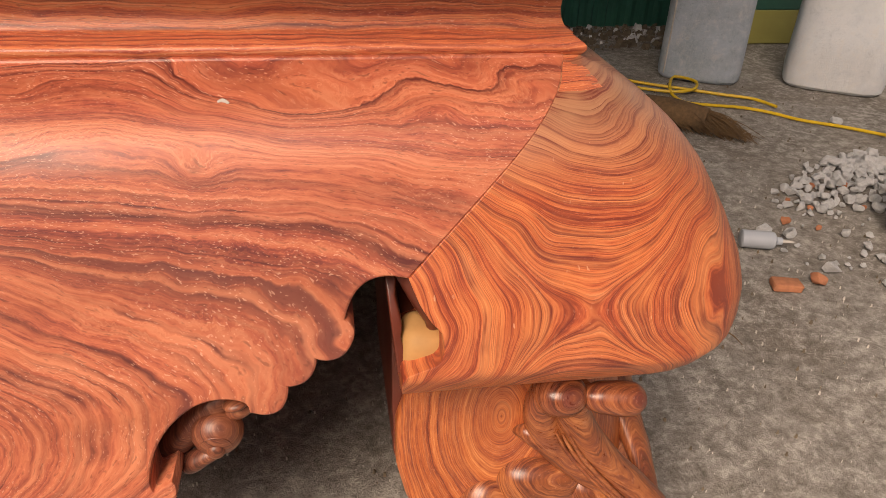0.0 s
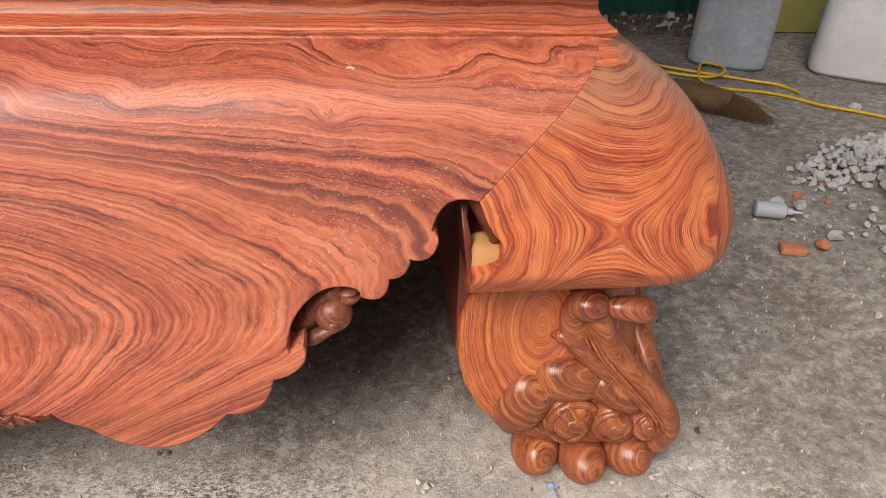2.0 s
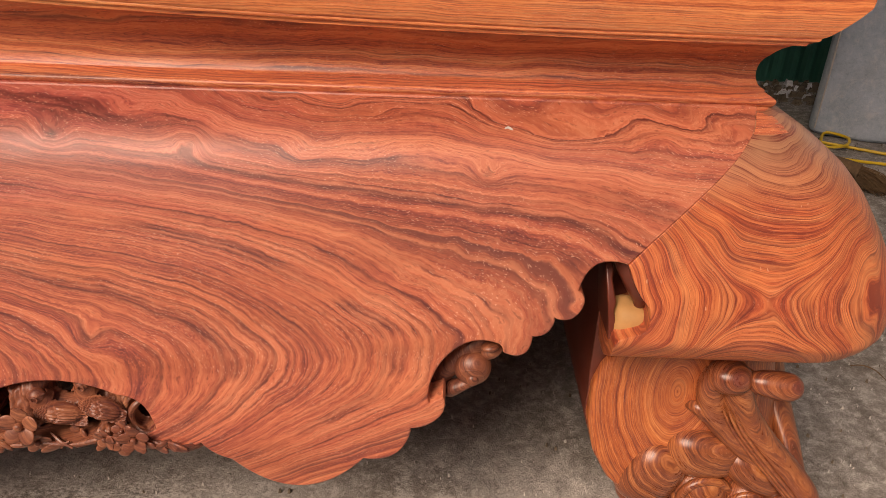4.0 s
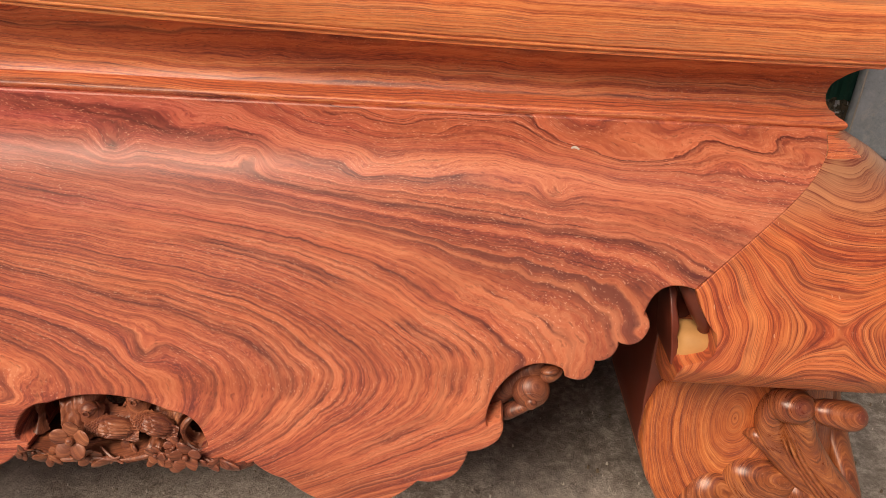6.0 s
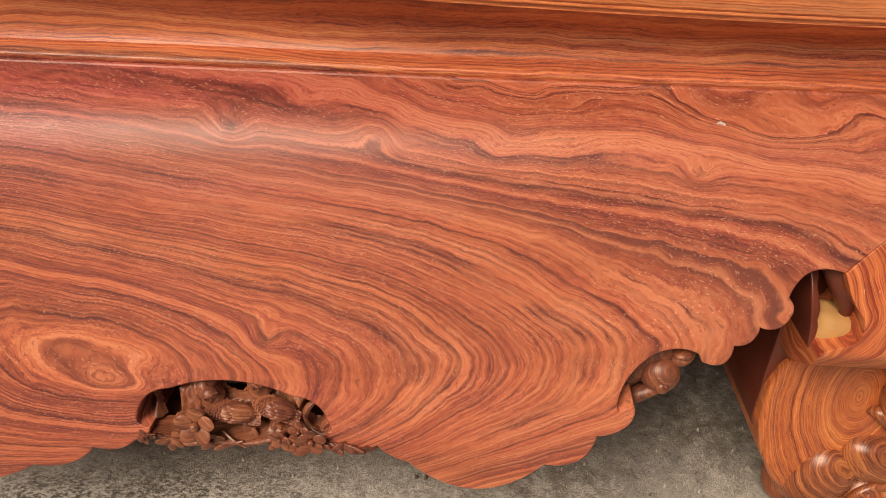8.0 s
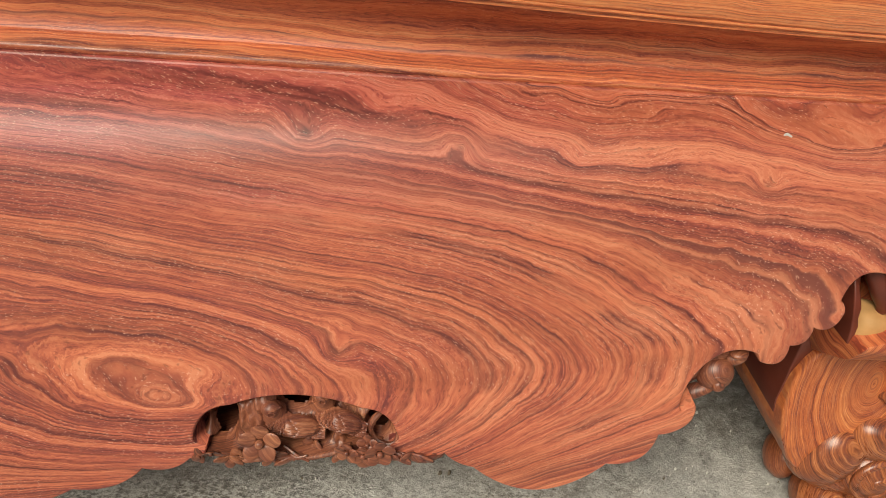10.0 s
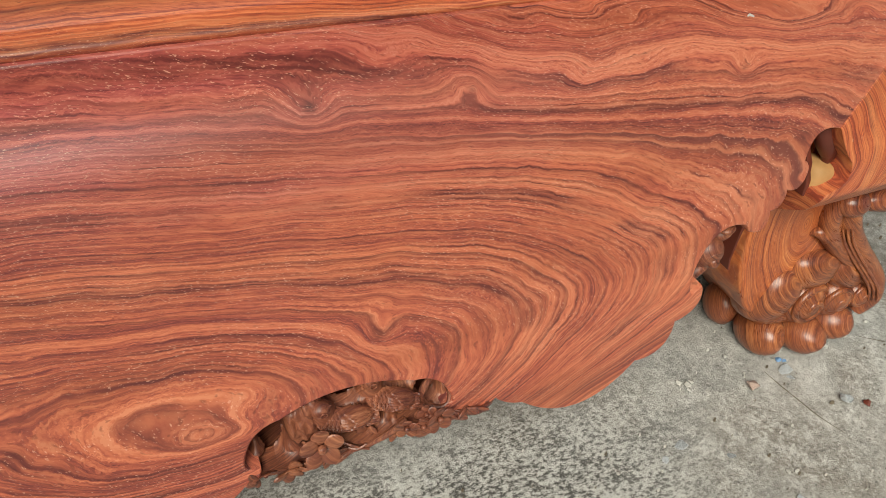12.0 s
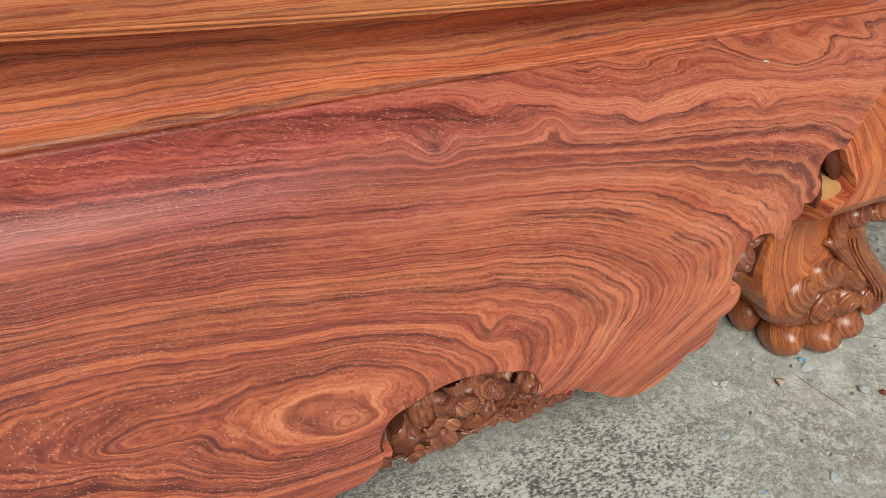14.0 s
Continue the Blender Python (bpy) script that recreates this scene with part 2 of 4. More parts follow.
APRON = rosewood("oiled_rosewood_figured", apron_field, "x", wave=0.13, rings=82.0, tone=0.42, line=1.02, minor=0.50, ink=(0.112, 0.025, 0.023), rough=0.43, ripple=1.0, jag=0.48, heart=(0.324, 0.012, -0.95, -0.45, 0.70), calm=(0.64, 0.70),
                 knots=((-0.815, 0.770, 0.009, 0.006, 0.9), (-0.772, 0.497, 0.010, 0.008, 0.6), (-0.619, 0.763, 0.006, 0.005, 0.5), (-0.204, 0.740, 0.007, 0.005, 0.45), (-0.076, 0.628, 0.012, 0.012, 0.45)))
BOARD = rosewood("oiled_rosewood_straight", board_field, "x", BOARD_STOPS, wave=0.55, rings=66.0, tone=0.55, line=0.85, minor=0.6, rough=0.40, jag=0.5)
TOPWOOD = rosewood("pale_rosewood_straight", board_field, "x", PALE_STOPS, wave=0.14, rings=110.0, tone=0.30, line=0.55, minor=0.45, rough=0.40, pores=0.6, jag=0.3)
KNEE = rosewood("rosewood_end_grain", knee_field, "none", LEG_STOPS, wave=0.20, rings=125.0, tone=0.55, line=1.05, minor=0.75, ink=(0.165, 0.030, 0.021), rough=0.38, pores=0.3, jag=0.42, sapwood=(0.70, 0.78), cracks=0.35)
SHANK = rosewood("rosewood_leg", shank_field, "none", SHANK_STOPS, wave=0.16, rings=115.0, tone=0.26, line=0.5, minor=0.4, rough=0.33, pores=0.4, jag=0.35)
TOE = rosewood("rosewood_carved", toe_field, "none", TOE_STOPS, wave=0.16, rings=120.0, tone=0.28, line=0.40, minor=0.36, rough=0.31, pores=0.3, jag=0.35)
CARVE = rosewood("rosewood_carved_matt", toe_field, "none", CARVE_SHADE_STOPS, wave=0.16, rings=120.0, tone=0.34, line=0.25, minor=0.2, rough=0.40, pores=0.3, jag=0.3)


def plain(name, colour, rough=0.6, vary=0.25, scale=20.0, metal=0.0, bump=0.2, depth=0.003):
    n = Net(name)
    p = n.coords()
    a, b = n.noise(p, scale, 4.0), n.noise(p, scale * 0.17, 3.0)
    v = n.m("ADD", n.m("MULTIPLY", a, 0.5), n.m("MULTIPLY", b, 0.5))
    col = n.mix(n.fit(v, 0.32, 0.68), tuple(c * (1 - vary) for c in colour), tuple(min(1, c * (1 + vary)) for c in colour))
    n.bump(a, bump, depth)
    n.out.inputs["Metallic"].default_value = metal
    return n.finish(col, n.fit(b, 0.3, 0.7, max(0.05, rough - 0.08), min(1, rough + 0.08)))


def off_mid(n, v, amount):
    return n.m("MULTIPLY", n.m("SUBTRACT", v, 0.5), amount)


def concrete(name, low, high, speck=0.5, dirt_and_shade=False):
    n = Net(name)
    p = n.coords()
    big, mid = n.noise(p, 1.1, 3.0), n.noise(p, 7.0, 6.0, 0.7)
    small, grit = n.noise(p, 26.0, 10.0, 0.82, 0.3), n.noise(p, 210.0, 4.0, 0.8)
    v = n.m("ADD", n.m("MULTIPLY", big, 0.22), n.m("ADD", n.m("MULTIPLY", mid, 0.33), n.m("MULTIPLY", small, 0.45)))
    col = n.mix(n.fit(v, 0.40, 0.60), low, high)
    col = n.mix(n.fit(n.noise(p, 2.3, 5.0, 0.6), 0.47, 0.64, 0.0, 0.62 * speck), col, (0.20, 0.165, 0.125))
    scab = n.m("ADD", small, n.m("MULTIPLY", n.m("SUBTRACT", n.noise(p, 3.1, 3.0), 0.5), 0.30))
    col = n.mix(n.fit(scab, 0.535, 0.60, 0.0, 0.80 * speck), col, (0.64, 0.635, 0.60))
    col = n.mix(n.fit(scab, 0.34, 0.42, 0.45 * speck, 0.0), col, (0.085, 0.078, 0.068))
    crisp = n.m("ADD", n.noise(p, 62.0, 6.0, 0.8), n.m("MULTIPLY", n.m("SUBTRACT", n.noise(p, 4.3, 3.0), 0.5), 0.35))
    col = n.mix(n.fit(crisp, 0.56, 0.64, 0.0, 0.55 * speck), col, (0.66, 0.655, 0.62))
    col = n.mix(n.fit(crisp, 0.34, 0.42, 0.45 * speck, 0.0), col, (0.075, 0.070, 0.062))
    col = n.mix(n.fit(grit, 0.57, 0.66, 0.0, 0.45 * speck), col, (0.70, 0.69, 0.66))
    col = n.mix(n.fit(grit, 0.34, 0.43, 0.45 * speck, 0.0), col, (0.06, 0.055, 0.05))
    if dirt_and_shade:
        pitted = n.fit(n.m("ADD", n.noise(p, 2.2, 3.0), n.m("MULTIPLY", n.m("SUBTRACT", mid, 0.5), 0.4)), 0.44, 0.60)
        salt = n.noise(p, 105.0, 4.0, 0.72)
        col = n.mix(n.m("MULTIPLY", n.fit(salt, 0.34, 0.45, 0.55, 0.0), pitted), col, (0.085, 0.082, 0.075))
        col = n.mix(n.m("MULTIPLY", n.fit(salt, 0.55, 0.63, 0.0, 0.55), pitted), col, (0.70, 0.70, 0.67))
        x, y, z = n.split(p)
        # worn, pitted stretch before the middle of the table
        worn = n.fit(n.m("ADD", x, off_mid(n, n.noise(p, 2.6, 4.0, 0.6), 0.7)), 0.10, -0.42)
        worn = n.m("MULTIPLY", worn, n.fit(n.m("ADD", y, off_mid(n, n.noise(p, 3.4, 4.0, 0.6), 0.25)), 0.20, 0.06))
        rough_v = n.m("ADD", n.noise(n.scaled(p, (1.0, 1.6, 1.0)), 105.0, 8.0, 0.74), off_mid(n, n.noise(p, 9.0, 6.0, 0.68), 0.34))
        col = n.mix(n.m("MULTIPLY", n.fit(rough_v, 0.52, 0.55, 0.0, 0.88), worn), col, (0.68, 0.68, 0.65))
        col = n.mix(n.m("MULTIPLY", n.fit(rough_v, 0.445, 0.485, 0.90, 0.0), worn), col, (0.082, 0.079, 0.073))
        # earth by the rubble; under and beside the table this tone paints shade
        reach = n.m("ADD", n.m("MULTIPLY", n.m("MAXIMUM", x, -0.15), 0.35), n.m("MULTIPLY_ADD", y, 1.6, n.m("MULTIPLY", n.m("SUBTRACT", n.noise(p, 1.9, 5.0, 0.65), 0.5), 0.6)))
        earth_and_shade = n.m("MULTIPLY", n.fit(reach, 0.17, 0.55), n.fit(small, 0.40, 0.58, 0.80, 0.35))
        col = n.mix(earth_and_shade, col, n.mix(mid, (0.082, 0.072, 0.060), (0.175, 0.160, 0.140)))
    if dirt_and_shade:
        mid = n.m("ADD", mid, n.m("MULTIPLY", n.m("MULTIPLY", rough_v, worn), 1.2))
    h = n.m("ADD", n.m("MULTIPLY", small, 1.0), n.m("ADD", n.m("MULTIPLY", mid, 0.4), n.m("MULTIPLY", grit, 0.35)))
    n.bump(h, 0.8, 0.010)
    return n.finish(col, n.fit(mid, 0.3, 0.7, 0.75, 0.95), 0.3)


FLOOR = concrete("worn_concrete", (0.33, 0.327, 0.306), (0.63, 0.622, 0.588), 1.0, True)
PIER_GREY = concrete("grey_concrete", (0.29, 0.38, 0.46), (0.47, 0.56, 0.65), 0.35)
PIER_WHITE = concrete("whitewashed_concrete", (0.68, 0.76, 0.82), (0.82, 0.87, 0.91), 0.25)
PLASTER = concrete("broken_plaster", (0.50, 0.54, 0.57), (0.80, 0.84, 0.87), 0.30)
RAW = plain("raw_pale_timber", (0.42, 0.23, 0.088), 0.7, 0.2, 40.0)
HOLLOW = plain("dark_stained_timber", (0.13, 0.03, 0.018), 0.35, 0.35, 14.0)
GREEN = plain("green_painted_steel", (0.012, 0.10, 0.075), 0.45, 0.25, 5.0)
CREAM = plain("cream_painted_sheet", (0.62, 0.68, 0.64), 0.5, 0.08, 6.0)
YELLOW_PAINT = plain("ochre_painted_sheet", (0.36, 0.34, 0.10), 0.5, 0.12, 6.0)
ROPE = plain("yellow_cable_sheath", (0.62, 0.42, 0.02), 0.45, 0.2, 30.0)
WHITE_PLASTIC = plain("milky_plastic", (0.36, 0.41, 0.47), 0.4, 0.08, 14.0)
BRICK = plain("broken_red_brick", (0.42, 0.17, 0.09), 0.9, 0.3, 60.0, bump=0.5)
BRISTLE = plain("brown_coir_fibre", (0.115, 0.070, 0.034), 0.9, 0.5, 70.0)
OLD_TIMBER = plain("weathered_timber", (0.20, 0.155, 0.105), 0.85, 0.35, 25.0, bump=0.5)
ROUGH = concrete("rough_broken_concrete", (0.30, 0.27, 0.22), (0.50, 0.47, 0.41), 0.8)
DIRT = plain("dry_dirt", (0.13, 0.105, 0.075), 0.95, 0.4, 30.0, bump=0.7, depth=0.01)
ROOFING = plain("grey_sheet_roofing", (0.22, 0.23, 0.24), 0.6, 0.2, 3.0)
BLUE = plain("blue_plastic_chip", (0.16, 0.30, 0.52), 0.4, 0.1, 30.0)
CHALK = plain("pale_crumb", (0.46, 0.45, 0.42), 0.9, 0.2, 60.0)
PINK = plain("pinkish_stone", (0.48, 0.36, 0.31), 0.9, 0.25, 60.0, bump=0.5)
WEDGEWOOD = rosewood("rosewood_wedge", board_field, "x", BOARD_STOPS, wave=0.1, rings=160.0, tone=0.2, line=0.3, minor=0.2, rough=0.4)


# ---- mesh helpers ----
def part(name, bm, material, parent=None, label="", smooth=35.0):
    """Links a bmesh as one mesh object under a thing or a part."""
    bmesh.ops.recalc_face_normals(bm, faces=bm.faces)
    me = bpy.data.meshes.new(name)
    bm.to_mesh(me)
    bm.free()
    if smooth:
        for poly in me.polygons:
            poly.use_smooth = True
        me.set_sharp_from_angle(angle=radians(smooth))
    me.materials.append(material)
    ob = new(name, me)
    if parent is not None:
        ob.parent = parent
        ob.matrix_parent_inverse = parent.matrix_world.inverted()
    if label:
        ob["label"] = label
    return ob


def empty(name, at=(0, 0, 0)):
    ob = new(name)
    ob.location = at
    ob.empty_display_size = 0.1
    bpy.context.view_layer.update()
    return ob


def box(bm, lo, hi, bevel=0.004, segments=2):
    r = bmesh.ops.create_cube(bm, size=1.0)["verts"]
    c, s = [(a + b) / 2 for a, b in zip(lo, hi)], [b - a for a, b in zip(lo, hi)]
    bmesh.ops.scale(bm, vec=s, verts=r)
    bmesh.ops.translate(bm, vec=c, verts=r)
    if bevel:
        edges = list({e for v in r for e in v.link_edges})
        bmesh.ops.bevel(bm, geom=edges, offset=bevel, segments=segments, affect="EDGES", profile=0.5)


def blob(bm, centre, radii, turn=(0, 0, 0), u=20, v=12, warp=0.0, square=1.0):
    """An ellipsoid; warp roughens it, square below 1 makes it boxier."""
    r = bmesh.ops.create_uvsphere(bm, u_segments=u, v_segments=v, radius=1.0)["verts"]
    e = Euler([radians(a) for a in turn]).to_matrix()
    for w in r:
        c = Vector([math.copysign(abs(q) ** square, q) for q in w.co])
        if warp:
            c *= 1 + warp * noise.noise(c * 1.7 + Vector(centre) * 31)
        w.co = e @ Vector((c.x * radii[0], c.y * radii[1], c.z * radii[2])) + Vector(centre)


def tube(bm, points, radii, sides=10, steps=6, flat=1.0):
    """A tube through points (Catmull-Rom) with a radius at each, capped and tapered."""
    pts = [Vector(p) for p in points]
    path, rad = [], []
    for i in range(len(pts) - 1):
        a, b, c, d = pts[max(i - 1, 0)], pts[i], pts[i + 1], pts[min(i + 2, len(pts) - 1)]
        for k in range(steps):
            t = k / steps
            path.append(0.5 * ((2 * b) + (c - a) * t + (2 * a - 5 * b + 4 * c - d) * t * t + (3 * b - a - 3 * c + d) * t ** 3))
            rad.append(radii[i] * (1 - t) + radii[i + 1] * t)
    path.append(pts[-1])
    rad.append(radii[-1])
    rings = []
    side = None
    for i, p in enumerate(path):
        d = (path[min(i + 1, len(path) - 1)] - path[max(i - 1, 0)]).normalized()
        if side is None:
            side = d.orthogonal().normalized()
        side = (side - d * side.dot(d)).normalized()
        up = d.cross(side)
        rings.append([bm.verts.new(p + (side * math.cos(a) + up * math.sin(a) * flat) * rad[i])
                      for a in (2 * math.pi * k / sides for k in range(sides))])
    for r0, r1 in zip(rings, rings[1:]):
        for k in range(sides):
            bm.faces.new((r0[k], r0[(k + 1) % sides], r1[(k + 1) % sides], r1[k]))
    bm.faces.new(rings[0][::-1])
    bm.faces.new(rings[-1])


def smooth_curve(points):
    """A smooth function through (z, value) pairs."""
    zs, vs = zip(*points)
    fine = np.linspace(zs[0], zs[-1], 240)
    vals = np.interp(fine, zs, vs)
    kern = np.hanning(13)
    kern /= kern.sum()
    pad = np.concatenate([np.full(6, vals[0]), vals, np.full(6, vals[-1])])
    soft = np.convolve(pad, kern, "valid")
    return lambda z: float(np.interp(z, fine, soft))


# ---- setting ----
def ground():
    bm = bmesh.new()
    n, half = 90, 9.0
    for i in range(n + 1):
        for j in range(n + 1):
            x, y = -half + 2 * half * i / n, -half + 2 * half * j / n
            z = 0.004 * noise.noise(Vector((x * 1.3, y * 1.3, 0))) - 0.004
            bm.verts.new((x, y, z))
    bm.verts.ensure_lookup_table()
    for i in range(n):
        for j in range(n):
            a = i * (n + 1) + j
            bm.faces.new((bm.verts[a], bm.verts[a + n + 1], bm.verts[a + n + 2], bm.verts[a + 1]))
    rim = [e for e in bm.edges if e.is_boundary]
    far = bmesh.ops.extrude_edge_only(bm, edges=rim)["geom"]
    for v in far:
        if isinstance(v, bmesh.types.BMVert):
            v.co.x *= 60
            v.co.y *= 60
    return tagged(part("ground", bm, FLOOR), "worn grey concrete workshop floor with grit, stains and painted shade by the table", "floor", kind="structure")


floor_slab = ground()


def corrugated_wall(name, lo, hi, material, pitch=0.09, depth=0.018):
    bm = bmesh.new()
    a, b = Vector(lo), Vector(hi)
    length = (b - a).xy.length
    d = Vector(((b - a).x, (b - a).y, 0)) / length
    out = Vector((d.y, -d.x, 0))
    n = int(length / pitch * 6)
    cols = []
    for i in range(n + 1):
        s = length * i / n
        ph = (s / pitch) % 1.0
        h = depth * (1.0 if 0.25 < ph < 0.6 else 0.0 if ph < 0.15 or ph > 0.7 else 0.5)
        p = a + d * s + out * h
        cols.append([bm.verts.new((p.x, p.y, lo[2])), bm.verts.new((p.x, p.y, hi[2])),
                     bm.verts.new((p.x - out.x * 0.03, p.y - out.y * 0.03, hi[2])), bm.verts.new((p.x - out.x * 0.03, p.y - out.y * 0.03, lo[2]))])
    for c0, c1 in zip(cols, cols[1:]):
        for k in range(4):
            bm.faces.new((c0[k], c1[k], c1[(k + 1) % 4], c0[(k + 1) % 4]))
    return part(name, bm, material, smooth=25)


tagged(corrugated_wall("wall_north", (-6.5, 3.75, 0.0), (2.6, 3.75, 3.58), GREEN), "dark green corrugated steel wall behind the workshop floor", "wall", kind="structure")


def painted_wall():
    """The painted hoarding between the piers: ochre foot, green band, cream field."""
    base = tagged(empty("wall_hoarding", (4.2, 3.5, 0)), "painted hoarding with ochre foot, green band and cream field", "wall", kind="structure")
    for name, z0, z1, mat, y in (("ochre_panel", 0.0, 0.19, YELLOW_PAINT, 3.30), ("green_panel", 0.193, 0.325, GREEN, 3.302), ("cream_panel", 0.328, 3.58, CREAM, 3.30)):
        bm = bmesh.new()
        box(bm, (2.12, y, z0), (6.5, y + 0.04, z1), 0.002, 1)
        part(name, bm, mat, base)


painted_wall()


def roof():
    bm = bmesh.new()
    # added out of view; its edges are set to shape the light from above
    box(bm, (-6.5, -1.5, 3.6), (1.0, 4.4, 3.66), 0.0)
    return tagged(part("ceiling", bm, ROOFING, smooth=0), "unseen grey sheet roof, added to hold back light from above", "roof", kind="structure")


roof()
# walls added out of view to close the place against low sky light
for nm, lo, hi in (("wall_west", (-6.55, -7.0, 0), (-6.5, 4.4, 3.58)), ("wall_east", (6.5, -7.0, 0), (6.55, 4.4, 3.58)), ("wall_south", (-6.55, -7.06, 0), (6.55, -7.01, 3.3))):
    bm = bmesh.new()
    box(bm, lo, hi, 0.0)
    tagged(part(nm, bm, ROOFING, smooth=0), "unseen plain grey sheet wall, added to cut off low sky light", "wall", kind="structure")


def pier(name, x, y, r, material, label, turn):
    """A rounded square concrete pier with a slightly flared, chipped foot."""
    bm = bmesh.new()
    rings = []
    for k, (z, s) in enumerate(((0.0, 0.93), (0.015, 1.0), (0.05, 1.02), (0.35, 1.0), (1.2, 1.0), (2.6, 0.99), (3.58, 0.99))):
        ring = []
        for i in range(48):
            a = 2 * math.pi * i / 48
            c, sn = math.cos(a), math.sin(a)
            q = (abs(c) ** 5 + abs(sn) ** 5) ** (-1 / 5)
            wob = 1 + 0.012 * noise.noise(Vector((c * 2, sn * 2, z * 3 + x)))
            px, py = q * c * r * s * wob, q * sn * r * s * wob
            t = radians(turn)
            ring.append(bm.verts.new((x + px * math.cos(t) - py * math.sin(t), y + px * math.sin(t) + py * math.cos(t), z)))
        rings.append(ring)
    for r0, r1 in zip(rings, rings[1:]):
        for i in range(48):
            bm.faces.new((r0[i], r0[(i + 1) % 48], r1[(i + 1) % 48], r1[i]))
    bm.faces.new(rings[0][::-1])
    bm.faces.new(rings[-1])
    return tagged(part(name, bm, material), label, "pillar", kind="structure")


grey_pier = pier("pillar_grey", 1.806, 2.757, 0.195, PIER_GREY, "grey concrete pillar with rounded corners", -28)
pier("pillar_white", 2.43, 2.575, 0.225, PIER_WHITE, "whitewashed concrete pillar with a chipped foot", -33)

# seam of pale mortar down the grey pillar's corner
bm = bmesh.new()
for k in range(12):
    z0 = 0.03 + k * 0.29
    tube(bm, [(-0.1630 + 0.002 * math.sin(k * 2.1), -0.1925, z0), (-0.1630 + 0.002 * math.sin(k * 2.1 + 2.1), -0.1925, z0 + 0.288)], [0.0035 + 0.001 * math.sin(k), 0.0035 + 0.001 * math.sin(k + 1)], 6, 3)
seam = part("mortar_seam", bm, CHALK, None, "pale mortar seam")
seam.matrix_basis = pose(1.806, 2.757, 0, 0, 0, -28)
bpy.context.view_layer.update()
seam.parent = grey_pier

# ---- the altar table ----
S = 0.415          # the right side lies at x = S - p where the front lies at y = p
XC = -1.36         # middle of the front
DEPTH = 1.12
BELLY = smooth_curve([(.26, -.090), (.33, -.083), (.37, -.075), (.42, -.062), (.48, -.044), (.53, -.026), (.60, -.002), (.65, .016),
                      (.70, .032), (.74, .047), (.765, .061), (.785, .081), (.798, .101), (.807, .123), (.812, .144), (.8155, .166)])
BELLY_Z = np.linspace(.22, .83, 120)
BELLY_Y = [BELLY(z) for z in BELLY_Z]
MITRE = (0.0, 0.627), (0.1885, 0.8155)

table = tagged(empty("altar_table", (XC, DEPTH / 2, 0)), "long oiled red rosewood altar table with scalloped apron and scroll feet", "table")

# lower edge of the apron from the right mitre to the middle: x, z, bulge of the arc that ends there
EDGE = [(0.000, .629, 0), (-.070, .588, -.26), (-.060, .573, .2), (-.100, .553, .26), (-.131, .526, .24), (-.167, .502, .34), (-.175, .514, -.15),
        (-.228, .512, -.10), (-.279, .436, -.13), (-.260, .428, -.55), (-.2545, .432, -.15), (-.259, .405, .12), (-.301, .386, .10), (-.370, .335, .24), (-.565, .325, .25), (-.610, .350, .08),
        (-.688, .357, .17), (-.678, .382, -.35), (-.73, .420, -.17), (-.82, .438, -.045), (-.91, .421, -.05), (-.961, .380, -.17), (-.945, .354, -.35),
        (-.968, .335, .25), (-1.034, .316, .16), (-1.135, .274, .14), (-1.36, .225, .10)]


def arc(p, q, bulge, step=0.007):
    p, q = Vector(p), Vector(q)
    d = q - p
    out = Vector((-d.y, d.x)) * bulge
    n = max(3, int(d.length * (1 + 2 * abs(bulge)) / step))
    pts = []
    for k in range(1, n + 1):
        t = k / n
        pts.append(p + d * t + out * 4 * t * (1 - t))
    return pts


def apron_outline():
    half = [Vector(EDGE[0][:2])]
    for a, b in zip(EDGE, EDGE[1:]):
        half += arc(a[:2], b[:2], b[2])
    left = [Vector((2 * XC - p.x, p.y)) for p in half[:-1]][::-1]
    top = [Vector((2 * XC - MITRE[1][0], MITRE[1][1])), Vector(MITRE[1])]
    return half + left + top


# distance across the growth rings of the figured board, in millimetres: rows upwards, columns along the front
FIGURE = [[124, 189, 265, 363, 450, 485, 500, 522, 542, 542, 527, 504, 479],
          [132, 178, 204, 236, 303, 292, 307, 392, 450, 462, 462, 460, 458],
          [129, 168, 185, 114, 86, 102, 152, 268, 339, 376, 401, 420, 440],
          [124, 111, 105, 57, 22, 94, 130, 164, 240, 315, 352, 388, 426],
          [146, 97, 72, 120, 157, 180, 197, 257, 313, 305, 327, 374, 420],
          [214, 236, 272, 257, 276, 305, 319, 334, 340, 351, 376, 397, 421],
          [320, 361, 393, 398, 419, 395, 420, 447, 452, 456, 460, 443, 429],
          [439, 461, 469, 469, 475, 509, 581, 613, 599, 569, 535, 490, 441]]
# eyes and knots that bend the rings: x, z, half-widths, height
EYES = [(-.985, .428, .050, .020, -.010), (-.945, .440, .030, .018, .008), (-.815, .770, .030, .020, .020), (-.619, .765, .022, .016, -.016), (-.772, .497, .026, .026, .016), (-.204, .740, .024, .016, .014),
        (-.463, .752, .018, .012, .008), (-.10, .785, .10, .014, .022), (-1.27, .50, .07, .018, -.016)]


